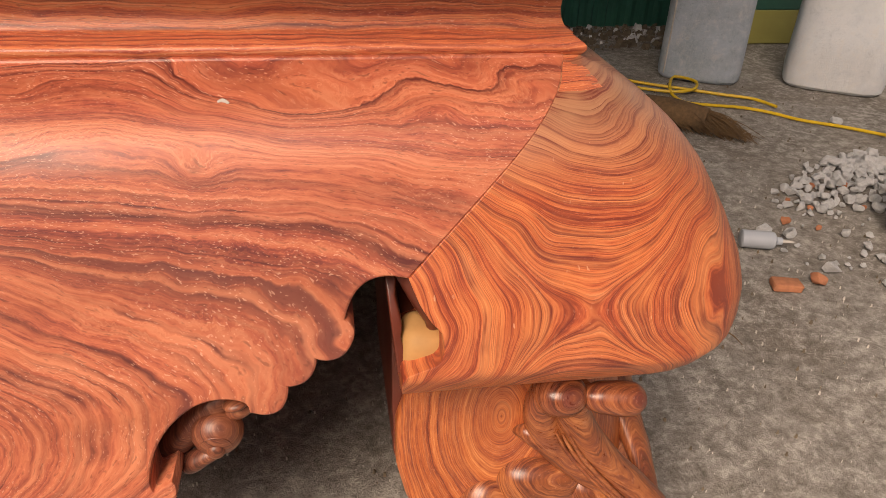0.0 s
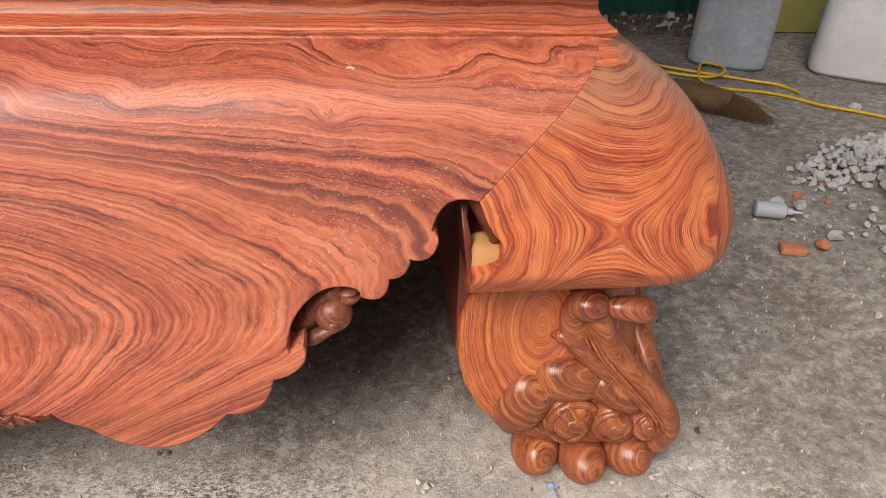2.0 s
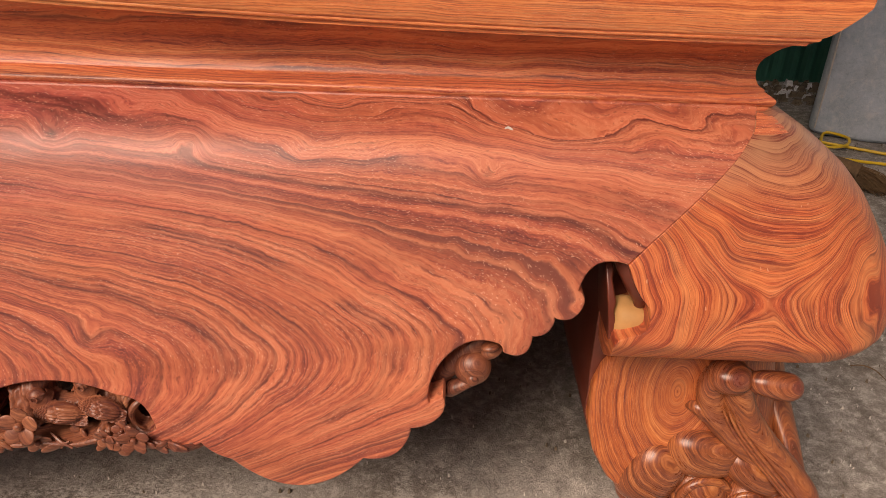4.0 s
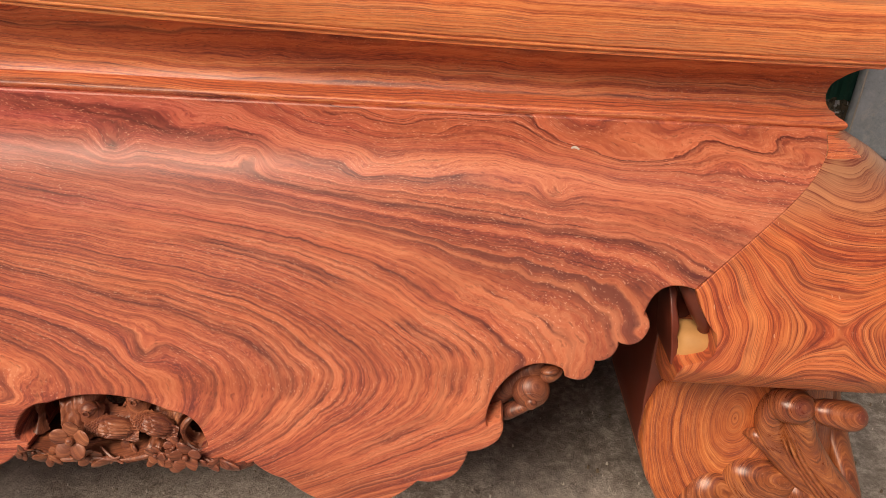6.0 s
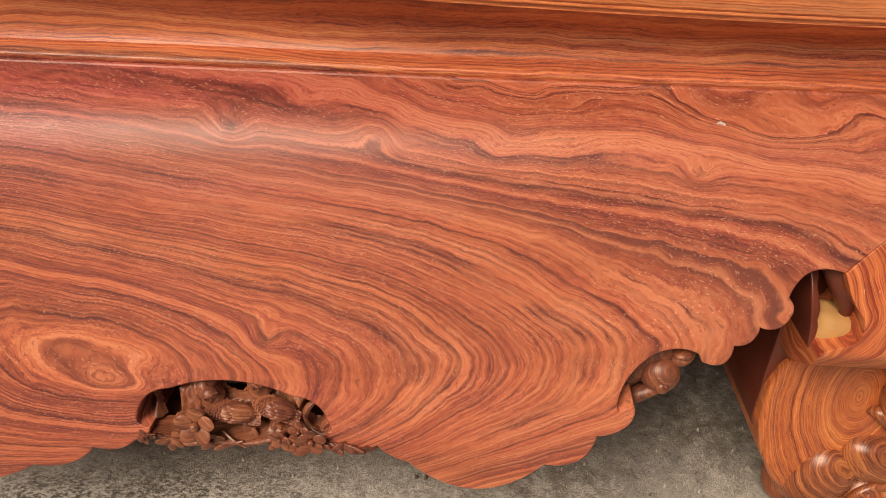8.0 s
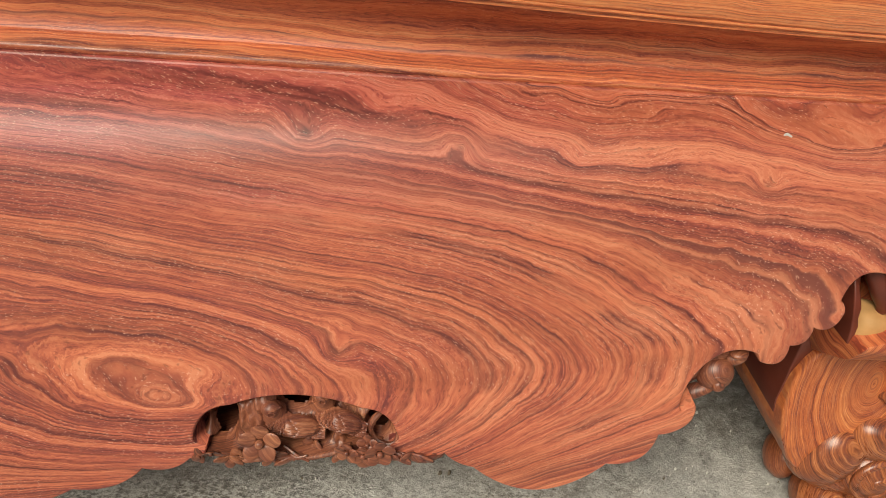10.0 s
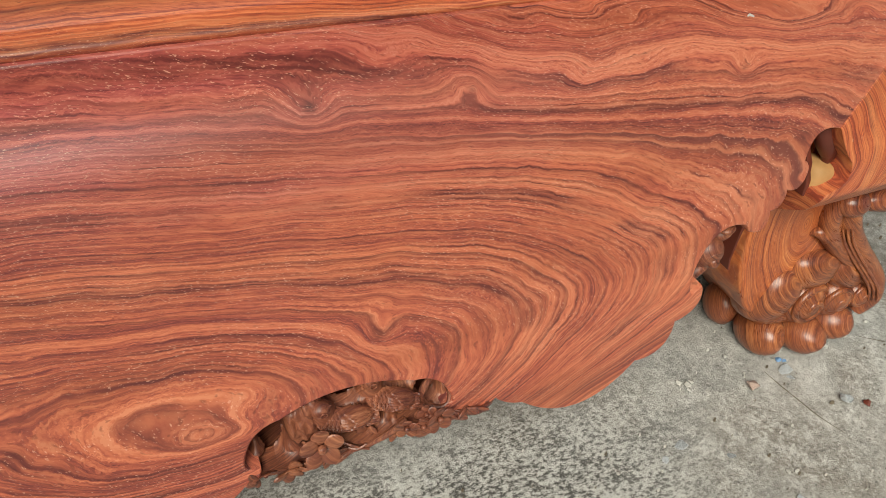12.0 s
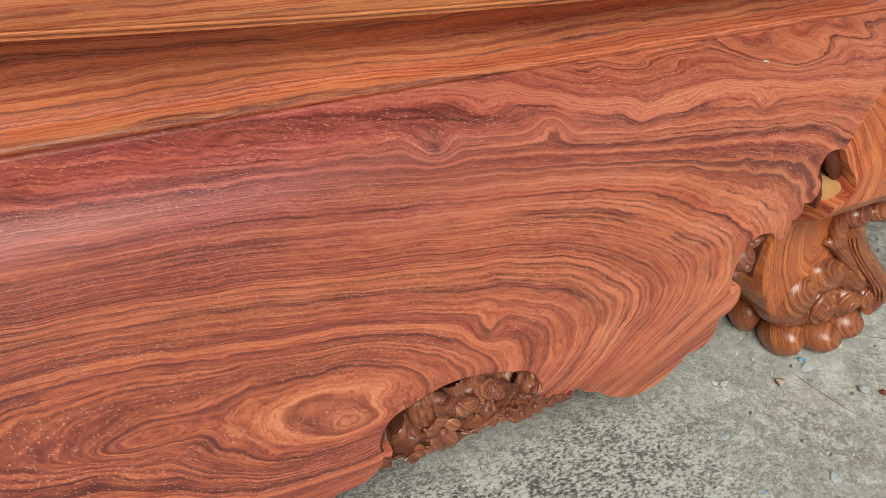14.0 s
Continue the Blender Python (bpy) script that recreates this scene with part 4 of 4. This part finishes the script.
def centre_carving():
    rnd = random.Random(4)
    # ground of the carving: pits, leaf mass and knotty ridges in one block
    pits = ((-.922, .380, .015, .026, .17), (-.942, .341, .017, .008, .10), (-.705, .378, .015, .017, .15), (-.820, .403, .024, .012, .12), (-.789, .362, .014, .010, .10),
            (-.833, .346, .022, .007, .08), (-.966, .372, .016, .020, .06), (-.738, .357, .014, .010, .06), (-.895, .425, .010, .012, .03), (-.86, .325, .02, .008, .018))
    bm = bmesh.new()
    rows, sunk = [], {}
    for i in range(151):
        x = -0.985 + 0.335 * i / 150
        row = []
        for j in range(57):
            z = 0.332 + 0.140 * j / 56
            y = lean(z)
            for cx, cz, rx, rz, d in pits:
                q = ((x - cx) / rx) ** 2 + ((z - cz) / rz) ** 2
                y += d * math.exp(-q * q) * min(1.0, max(0.0, (z - 0.329) / 0.016))
            mass = math.exp(-(((x + .880) / .030) ** 2 + ((z - .398) / .036) ** 2) ** 2)
            y -= mass * (0.018 + 0.005 * fold(x + 0.25 * z, 150))
            y -= 0.010 * math.exp(-(((x + .697) / .034) ** 2 + ((z - .378) / .036) ** 2 - 0.9) ** 2 * 6)
            y -= 0.006 * noise.noise((x * 60, z * 60, 1.3)) + 0.003 * noise.noise((x * 170, z * 120, 7.1))
            y += 0.0016 * fold(z + 0.4 * x + 0.02 * noise.noise((x * 30, z * 30, 0)), 260)
            if j < 6:
                y = min(y, -0.080 + 0.006 * abs(math.sin(x * 55)) - 0.003 * noise.noise((x * 40, z * 40, 3.0)))
            row.append(bm.verts.new((x, min(y, lean(z) + 0.017), z)))
            sunk[row[-1]] = y - lean(z) > 0.016
        rows.append(row)
    for a, b in zip(rows, rows[1:]):
        for k in range(56):
            quad = (a[k], b[k], b[k + 1], a[k + 1])
            if not all(sunk[v] for v in quad):
                bm.faces.new(quad)
    low = [r[0] for r in rows]
    under = [bm.verts.new((v.co.x, 0.045, v.co.z + 0.004)) for v in low]
    for k in range(len(low) - 1):
        bm.faces.new((low[k + 1], low[k], under[k], under[k + 1]))
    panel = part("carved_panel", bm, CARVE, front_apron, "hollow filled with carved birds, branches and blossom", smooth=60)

    # added board: its dark colour stands in for the shade inside the holes
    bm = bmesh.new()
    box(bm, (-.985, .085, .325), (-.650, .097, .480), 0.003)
    part("hollow_back", bm, HOLLOW, panel, "added dark board that stands for the shade behind the pierced carving")
    bm = bmesh.new()
    tube(bm, [(-.925, -.078, .338), (-.89, -.082, .334), (-.85, -.082, .340), (-.81, -.080, .337), (-.775, -.078, .344), (-.745, -.074, .356)], [.004, .005, .004, .003, .005, .004], 9, 5)
    tube(bm, [(-.838, -.072, .352), (-.820, -.082, .344), (-.803, -.084, .334)], [.002, .0022, .002], 6)
    tube(bm, [(-.835, -.074, .342), (-.82, -.083, .341), (-.806, -.083, .345)], [.0015, .002, .0015], 6)
    tube(bm, [(-.723, -.072, .378), (-.721, -.080, .362), (-.728, -.086, .350)], [.003, .004, .003], 6)
    tube(bm, [(-.721, -.080, .362), (-.710, -.086, .350)], [.003, .002], 6)
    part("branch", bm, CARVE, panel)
    for at, angle, ln, head, beak in (((-.826, .378, -.006), -2, .040, (-.857, .405), (-.848, .411)), ((-.762, .388, -.008), -12, .036, (-.788, .424), (-.800, .418))):
        bm = bmesh.new()

        def body(s_, t_, ln=ln):
            q = (s_ / ln) ** 2 + (t_ / .0165) ** 2
            tail = abs(t_ + 0.004) < .012 - 0.1 * max(0, s_ - ln) and 0 < s_ < ln * 1.12
            if q > 1 and not tail:
                return None
            h = .024 * math.sqrt(max(0.0, 1 - q))
            if s_ > -ln * 0.25:
                h = max(h, 0.010 - 0.10 * max(0, s_ - ln)) if tail else h
                h += .0020 * fold(t_ + 0.08 * s_ + 3 * s_ * abs(t_), 520) * min(1, (s_ + ln * 0.25) / .008)
                h -= .0016 * max(0.0, math.sin(s_ * 190 + abs(t_) * 200)) ** 10
            else:
                h += .0016 * math.sin(s_ * 1300 + 3 * math.sin(t_ * 500)) * math.sin(t_ * 1100)
            return h

        patch_relief(bm, at, angle, ln * 1.8, .024, .0008, body)
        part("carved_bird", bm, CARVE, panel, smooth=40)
        bm = bmesh.new()
        hy = lean(head[1]) - .016
        tube(bm, [(head[0] * .4 + (at[0] - .7 * ln) * .6, hy + .004, head[1] * .4 + (at[1] + .01) * .6), (head[0], hy, head[1])], [.019, .013], 14)
        blob(bm, (head[0], hy - .001, head[1]), (.0140, .012, .0115), warp=0.10)
        ring = [(head[0] + .0045 * math.cos(a) + .002, hy - .0135, head[1] + .0045 * math.sin(a)) for a in [k * math.pi / 5 for k in range(11)]]
        tube(bm, ring, [.0011] * 11, 5, 2)
        tube(bm, [(head[0] * .3 + beak[0] * .7, hy - .006, head[1] * .3 + beak[1] * .7), (beak[0] * 1.6 - head[0] * .6, hy - .004, beak[1] * 1.6 - head[1] * .6 - .004)], [.005, .001], 7, 3)
        part("bird_head", bm, CARVE, panel, smooth=60)
    # rim of the hollow knot
    bm = bmesh.new()
    rim = [(-.697 + .021 * math.cos(a), lean(.378 + .024 * math.sin(a)) - .012 + 0.004 * math.sin(2 * a), .378 + .024 * math.sin(a)) for a in [0.2 + k * 2 * math.pi / 12 for k in range(13)]]
    tube(bm, rim, [.0045 + .0015 * math.sin(k * 1.7) for k in range(13)], 8, 4)
    part("knot_hole", bm, CARVE, panel)
    for c, r, t in (((-.868, -.092, .379), .029, (-16, 0, 0)), ((-.852, -.086, .344), .020, (14, 0, 20)), ((-.704, -.092, .361), .022, (-6, 0, 10)), ((-.727, -.090, .354), .019, (2, 0, -4)),
                    ((-.750, -.086, .355), .018, (0, 0, -14)), ((-.722, -.086, .372), .015, (-24, 0, 0)), ((-.905, -.082, .338), .016, (30, 0, 0)), ((-.940, -.076, .338), .015, (34, 0, 10))):
        bm = bmesh.new()
        petal_flower(bm, c, r, t)
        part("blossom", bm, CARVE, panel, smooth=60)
    for k in range(44):
        bm = bmesh.new()
        if k < 20:
            x, z, y = rnd.uniform(-.968, -.70), rnd.uniform(.330, .343), rnd.uniform(-.086, -.062)
        elif k < 30:
            x, z = rnd.uniform(-.90, -.70), rnd.uniform(.335, .36)
            y = lean(z) - rnd.uniform(.002, .008)
        else:
            x = rnd.uniform(-.70, -.610)
            z, y = .346 - .004 * rnd.random() - .02 * abs(x + .66), rnd.uniform(-.086, -.066)
        blob(bm, (x, y, z), (rnd.uniform(.010, .020), .004, rnd.uniform(.006, .010)), (rnd.uniform(-30, 30), rnd.uniform(-70, 70) if k < 30 else rnd.uniform(-12, 25), rnd.uniform(-40, 40)), u=10, v=6)
        part("carved_leaf", bm, CARVE, panel)


centre_carving()


def side_carving():
    """Bud carving that fills the smaller hollow."""
    bm = bmesh.new()
    tube(bm, [(-.272, .014, .412), (-.262, .006, .428), (-.240, .010, .452), (-.212, .014, .476), (-.180, .018, .500)], [.012, .020, .024, .026, .014], 16, 6, 0.9)
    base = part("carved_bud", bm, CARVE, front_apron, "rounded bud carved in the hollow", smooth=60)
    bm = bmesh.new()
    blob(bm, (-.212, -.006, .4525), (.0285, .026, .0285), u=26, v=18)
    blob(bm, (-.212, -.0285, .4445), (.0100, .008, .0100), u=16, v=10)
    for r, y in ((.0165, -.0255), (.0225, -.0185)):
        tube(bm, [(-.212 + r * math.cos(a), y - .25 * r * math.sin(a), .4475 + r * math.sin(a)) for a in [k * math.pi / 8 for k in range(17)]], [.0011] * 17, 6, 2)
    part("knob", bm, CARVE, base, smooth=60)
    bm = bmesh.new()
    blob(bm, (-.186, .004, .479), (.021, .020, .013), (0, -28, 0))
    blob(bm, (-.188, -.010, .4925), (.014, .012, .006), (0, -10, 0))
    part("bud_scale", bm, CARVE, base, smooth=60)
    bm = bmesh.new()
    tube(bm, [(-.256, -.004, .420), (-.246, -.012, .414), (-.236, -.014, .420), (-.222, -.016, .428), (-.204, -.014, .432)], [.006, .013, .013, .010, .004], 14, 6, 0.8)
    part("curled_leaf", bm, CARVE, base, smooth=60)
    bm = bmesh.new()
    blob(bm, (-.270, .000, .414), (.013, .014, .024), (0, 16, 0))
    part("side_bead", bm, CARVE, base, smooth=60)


side_carving()


bm = bmesh.new()
tube(bm, [(x, BELLY(z) - 0.0006, z) for x, z in ((-.181, .7925), (-.176, .7935), (-.170, .7915))], [.0010, .0022, .0012], 8, 4, 0.5)
tagged(part("wood_shaving", bm, CHALK, None), "pale curl of wood shaving lying on the apron", "shaving")


# ---- things on the floor ----
def cable():
    """A yellow cable lying on the floor, looped once."""
    bm = bmesh.new()
    z = 0.008
    tube(bm, [(1.20, 2.75, z), (1.45, 2.56, z), (1.60, 2.47, z), (1.74, 2.38, z), (1.86, 2.31, z), (1.91, 2.20, z)], [.007] * 6, 8, 8)
    tube(bm, [(1.18, 2.62, z + .004), (1.46, 2.44, z + .004), (1.60, 2.41, z + .014), (1.68, 2.53, z + .016), (1.62, 2.62, z + .014), (1.555, 2.54, z + .012), (1.50, 2.40, z + .004), (1.51, 2.29, z),
              (1.60, 2.245, z), (1.74, 2.20, z), (1.84, 2.125, z), (1.92, 2.03, z), (2.06, 1.935, z), (2.215, 1.805, z), (2.40, 1.68, z)], [.007] * 15, 8, 8)
    base = tagged(part("yellow_cable", bm, ROPE), "yellow extension cable lying looped on the concrete", "cable")
    bm = bmesh.new()
    tube(bm, [(2.18, 1.835, .016), (2.24, 1.79, .016)], [.014, .014], 10)
    part("connector", bm, WHITE_PLASTIC, base, "pale plastic connector")


cable()


def brush():
    """A worn coir broom head lying flat."""
    rnd = random.Random(9)
    bm = bmesh.new()
    tube(bm, [(1.20, 2.16, .05), (1.32, 2.05, .055), (1.44, 1.95, .05)], [.05, .06, .05], 12, 6, 0.8)
    base = tagged(part("broom_head", bm, BRISTLE), "worn brown coir broom head lying on the floor", "broom")
    bm = bmesh.new()
    for k in range(900):
        t = rnd.random()
        p = Vector((1.22 + .22 * t, 2.13 - .17 * t, rnd.uniform(.005, .09)))
        d = Vector((rnd.uniform(.08, .20), rnd.uniform(-.20, -.08), 0)) * rnd.uniform(.5, 1.05)
        q = p + d
        q.z = rnd.uniform(.002, .03)
        m = (p + q) / 2 + Vector((0, 0, rnd.uniform(.0, .03)))
        tube(bm, [p, m, q], [.0022, .002, .001], 4, 3)
    part("bristles", bm, BRISTLE, base)


brush()


def chunk_mesh(seed):
    """A broken lump with flat faces and sharp edges."""
    bm = bmesh.new()
    rnd = random.Random(seed + 40)
    for _ in range(15):
        v = Vector((rnd.gauss(0, 1), rnd.gauss(0, 1), rnd.gauss(0, 1))).normalized()
        bm.verts.new(v * rnd.uniform(0.78, 1.12))
    made = bmesh.ops.convex_hull(bm, input=bm.verts[:])
    bmesh.ops.delete(bm, geom=[g for g in made["geom_interior"] if isinstance(g, bmesh.types.BMVert)], context="VERTS")
    bmesh.ops.dissolve_limit(bm, angle_limit=radians(16), verts=bm.verts[:], edges=bm.edges[:])
    bmesh.ops.bevel(bm, geom=bm.edges[:], offset=0.07, segments=1, affect="EDGES")
    for v in bm.verts:
        v.co *= 1 + 0.08 * noise.noise(v.co * 3.1 + Vector((seed * 7.3, 0, 0)))
    me = bpy.data.meshes.new("chunk")
    bm.to_mesh(me)
    bm.free()
    return me


CHUNKS = [chunk_mesh(k) for k in range(8)]


def lump(name, at, size, seed, material, label, category, group="", flat=0.75):
    """A broken lump that rests on the floor at the given place."""
    rnd = random.Random(seed)
    me = CHUNKS[seed % 8]
    if me.materials:
        me = me.copy()
        me.materials.clear()
    me.materials.append(material)
    ob = new(name, me)
    ob.rotation_euler = (rnd.uniform(-.4, .4), rnd.uniform(-.4, .4), rnd.uniform(0, 6.3))
    ob.scale = (size * rnd.uniform(.85, 1.25), size * rnd.uniform(.8, 1.1), size * flat)
    m = ob.rotation_euler.to_matrix() @ Matrix.Diagonal(ob.scale)
    low = min((m @ v.co).z for v in me.vertices)
    ob.location = (at[0], at[1], at[2] - low - 0.0015)
    return tagged(ob, label, category, group)


rnd = random.Random(21)
placed = []
for k in range(170):
    for _ in range(60):
        if k < 118:
            a, q = rnd.uniform(0, 6.283), rnd.random() ** 0.6
            u, v = 0.40 * q * math.cos(a), 0.15 * q * math.sin(a)
            x, y = 1.72 + 0.88 * u - 0.47 * v, 1.43 + 0.47 * u + 0.88 * v
            size = rnd.uniform(0.011, 0.027)
        else:
            x, y = rnd.uniform(1.20, 1.75), rnd.uniform(0.78, 1.22)
            y += (x - 1.22) * 0.1
            size = 0.006 + 0.022 * rnd.random() ** 2
        if all((x - u) ** 2 + (y - v) ** 2 > (0.72 * (size + w)) ** 2 for u, v, w in placed):
            break
    placed.append((x, y, size))
    brick = k % 17 == 4
    lump("rubble_chunk", (x, y, 0.0), size, k, BRICK if brick else PLASTER,
         "broken red brick lump in the rubble" if brick else "broken pale plaster lump in the rubble heap", "rubble", "rubble on the floor", 0.85)
for k in range(64):
    a, q = rnd.uniform(0, 6.283), rnd.random() ** 0.7
    u, v = 0.30 * q * math.cos(a), 0.10 * q * math.sin(a)
    lump("rubble_chunk", (1.73 + 0.88 * u - 0.47 * v, 1.44 + 0.47 * u + 0.88 * v, 0.024), rnd.uniform(0.011, 0.025), 100 + k, PLASTER, "broken pale plaster lump in the rubble heap", "rubble", "rubble on the floor", 0.85)
lump("brick_lump", (1.80, 1.27, 0.0), 0.06, 77, BRICK, "brown-red brick lump behind the concrete lump", "brick", "", 0.9)


def bottle():
    base = tagged(empty("glue_bottle", (1.17, 1.03, 0)), "small milky plastic glue bottle lying on the concrete", "bottle")
    d = Vector((0.92, -0.25, 0)).normalized()
    p0 = Vector((1.10, 1.050, 0.0265))
    bm = bmesh.new()
    tube(bm, [p0, p0 + d * .004, p0 + d * .010, p0 + d * .085, p0 + d * .096, p0 + d * .102], [.018, .0245, .0265, .0265, .021, .012], 24, 3)
    part("bottle_body", bm, WHITE_PLASTIC, base)
    bm = bmesh.new()
    tube(bm, [p0 + d * .100, p0 + d * .118], [.012, .011], 14, 3)
    part("cap", bm, WHITE_PLASTIC, base)
    bm = bmesh.new()
    tube(bm, [p0 + d * .117, p0 + d * .150], [.006, .003], 10, 3)
    part("nozzle", bm, CHALK, base, "thin pale nozzle")


bottle()


def brick_piece(at, size, turn):
    bm = bmesh.new()
    box(bm, (-size[0] / 2, -size[1] / 2, 0), (size[0] / 2, size[1] / 2, size[2]), 0.004, 2)
    bmesh.ops.subdivide_edges(bm, edges=bm.edges[:], cuts=1)
    for v in bm.verts:
        v.co += Vector((noise.noise(v.co * 60), noise.noise(v.co * 55 + Vector((3, 1, 2))), 0)) * 0.004
    ob = part("brick_piece", bm, BRICK)
    ob.matrix_basis = pose(*at, 0, 0, turn)
    return tagged(ob, "small broken piece of orange-red brick on the floor", "brick")


brick_piece((1.115, 0.825, -0.002), (0.075, 0.045, 0.022), -14)


def slab_chunk():
    """A large broken lump of rough concrete beside the rubble."""
    bm = bmesh.new()
    bmesh.ops.create_icosphere(bm, subdivisions=5, radius=1.0)
    for v in bm.verts:
        d = v.co.normalized()
        r = 0.86 + 0.22 * noise.noise(d * 1.6) + 0.07 * noise.noise(d * 5.0) + 0.035 * noise.noise(d * 14.0)
        v.co = Vector((d.x * 0.16, d.y * 0.18, d.z * 0.15)) * r
        v.co.z = max(v.co.z, -0.10)
    ob = part("concrete_lump", bm, ROUGH, smooth=60)
    ob.location = (1.735, 1.02, 0.098)
    return tagged(ob, "large rough lump of broken concrete beside the rubble", "rubble")


slab_chunk()
bm = bmesh.new()
tube(bm, [(1.92, 1.33, 0.0), (2.05, 1.45, .35), (2.25, 1.62, .9)], [.035, .034, .033], 10)
tagged(part("timber_post", bm, OLD_TIMBER), "weathered timber post leaning beside the rubble", "post")

# bits on the floor near the feet
for k, (x, y, r, mat, name, label) in enumerate((
        (.178, .026, .008, BLUE, "blue_chip", "small blue plastic chip beside the foot"),
        (.190, .020, .006, BLUE, "blue_chip", "small blue plastic chip beside the foot"),
        (.069, -.014, .017, PINK, "pink_stone", "pinkish pebble on the concrete"),
        (.522, .138, .009, BRISTLE, "dried_seed", "small dark dried seed on the concrete"),
        (-0.058, 0.04, 0.01, CHALK, "pale_crumb", "pale plaster crumb on the concrete"),
        (-0.072, 0.052, 0.008, CHALK, "pale_crumb", "pale plaster crumb on the concrete"),
        (-0.046, 0.046, 0.006, CHALK, "pale_crumb", "pale plaster crumb on the concrete"),
        (-0.064, 0.03, 0.006, CHALK, "pale_crumb", "pale plaster crumb on the concrete"),
        (0.301, 0.022, 0.006, CHALK, "pale_crumb", "pale plaster crumb on the concrete"),
        (0.316, 0.02, 0.006, CHALK, "pale_crumb", "pale plaster crumb on the concrete"),
        (0.381, 0.028, 0.008, CHALK, "pale_crumb", "pale plaster crumb on the concrete"),
        (0.392, 0.036, 0.007, CHALK, "pale_crumb", "pale plaster crumb on the concrete"),
        (0.468, 0.045, 0.006, CHALK, "pale_crumb", "pale plaster crumb on the concrete"),
        (0.569, 0.025, 0.006, CHALK, "pale_crumb", "pale plaster crumb on the concrete"),
        (0.862, -0.007, 0.011, CHALK, "pale_crumb", "pale plaster crumb on the concrete"),
        (-0.318, -0.084, 0.006, CHALK, "pale_crumb", "pale plaster crumb on the concrete"),
        (0.071, 0.077, 0.005, CHALK, "pale_crumb", "pale plaster crumb on the concrete"),
        (-0.01, -0.2, 0.007, CHALK, "pale_crumb", "pale plaster crumb on the concrete"),
        (0.008, -0.205, 0.005, CHALK, "pale_crumb", "pale plaster crumb on the concrete"),
        (1.17, 0.496, 0.013, CHALK, "pale_crumb", "pale plaster crumb on the concrete"),
        (.234, -.112, .016, PLASTER, "plaster_lump", "pale plaster lump on the concrete"),
        (.268, -.138, .010, HOLLOW, "bark_chip", "small dark bark chip on the concrete"),
        (-.191, -.223, .005, BLUE, "blue_chip", "small blue plastic chip on the concrete"),
        (2.05, 1.98, .03, PLASTER, "plaster_lump", "pale plaster lump beside the cable"))):
    lump(name, (x, y, -0.001), r, 200 + k, mat, label, "debris")
for k, (x, y, r) in enumerate(((.171, -.005, .016), (.166, -.022, .010), (-.164, -.074, .015), (-.087, -.132, .012), (-.214, -.091, .009), (-.03, -.26, .014), (.31, -.20, .012))):
    lump("plaster_flake", (x, y, 0.004 * noise.noise(Vector((x * 1.3, y * 1.3, 0))) - 0.003), r, 240 + k, PLASTER, "thin pale plaster flake lying on the concrete", "debris", "", 0.10)
for pts in ([(.128, .012), (.133, -.03), (.141, -.075), (.149, -.12), (.168, -.172)], [(.415, .015), (.45, -.012), (.49, -.045), (.53, -.078)]):
    bm = bmesh.new()
    tube(bm, [(x, y, 0.004 * noise.noise(Vector((x * 1.3, y * 1.3, 0))) - 0.0042) for x, y in pts], [.0006] + [.0013] * (len(pts) - 2) + [.0005], 6, 5)
    part("crack", bm, DIRT, floor_slab, "dark hairline crack")
bm = bmesh.new()
tube(bm, [(.80, .66, .004), (.83, .655, .010), (.855, .635, .008), (.865, .60, .003)], [.0012, .0018, .0018, .0008], 6)
tagged(part("bark_strip", bm, BRISTLE), "thin dark curl of bark on the concrete", "debris")


def grit(name, count, area, lo, hi, seed, material, label):
    """Uncounted crumbs strewn over the floor, one mesh."""
    rnd = random.Random(seed)
    verts, faces = [], []
    for _ in range(count):
        x, y = rnd.uniform(area[0], area[1]), rnd.uniform(area[2], area[3])
        r = lo + (hi - lo) * rnd.random() ** 3
        b = len(verts)
        ring = [rnd.uniform(.7, 1.2) * r for _ in range(5)]
        for k in range(5):
            a = 2 * math.pi * k / 5 + rnd.random() * .5
            verts.append((x + ring[k] * math.cos(a), y + ring[k] * math.sin(a), -0.006))
        for k in range(5):
            a = 2 * math.pi * k / 5 + rnd.random() * .5
            verts.append((x + .6 * ring[k] * math.cos(a), y + .6 * ring[k] * math.sin(a), r * rnd.uniform(.5, 1.0) + 0.001))
        for k in range(5):
            j = (k + 1) % 5
            faces.append((b + k, b + j, b + 5 + j, b + 5 + k))
        faces.append((b + 5, b + 6, b + 7, b + 8, b + 9))
    me = bpy.data.meshes.new(name)
    me.from_pydata(verts, [], faces)
    me.materials.append(material)
    return tagged(new(name, me), label, "grit", kind="stuff")


grit("grit", 1500, (-1.2, 1.6, -0.5, 1.6), .0006, .0034, 5, CHALK, "pale grit and crumbs strewn over the concrete floor")
grit("dark_grit", 1500, (-1.2, 2.4, -0.5, 2.6), .0008, .005, 6, DIRT, "dark grit and dirt strewn over the concrete floor")
grit("wall_debris", 420, (1.0, 2.2, 3.2, 3.72), .006, .035, 7, DIRT, "broken stones and dirt along the wall foot")
grit("wall_rubble", 60, (1.0, 2.2, 3.3, 3.70), .01, .045, 8, PLASTER, "pale broken stones along the wall foot")
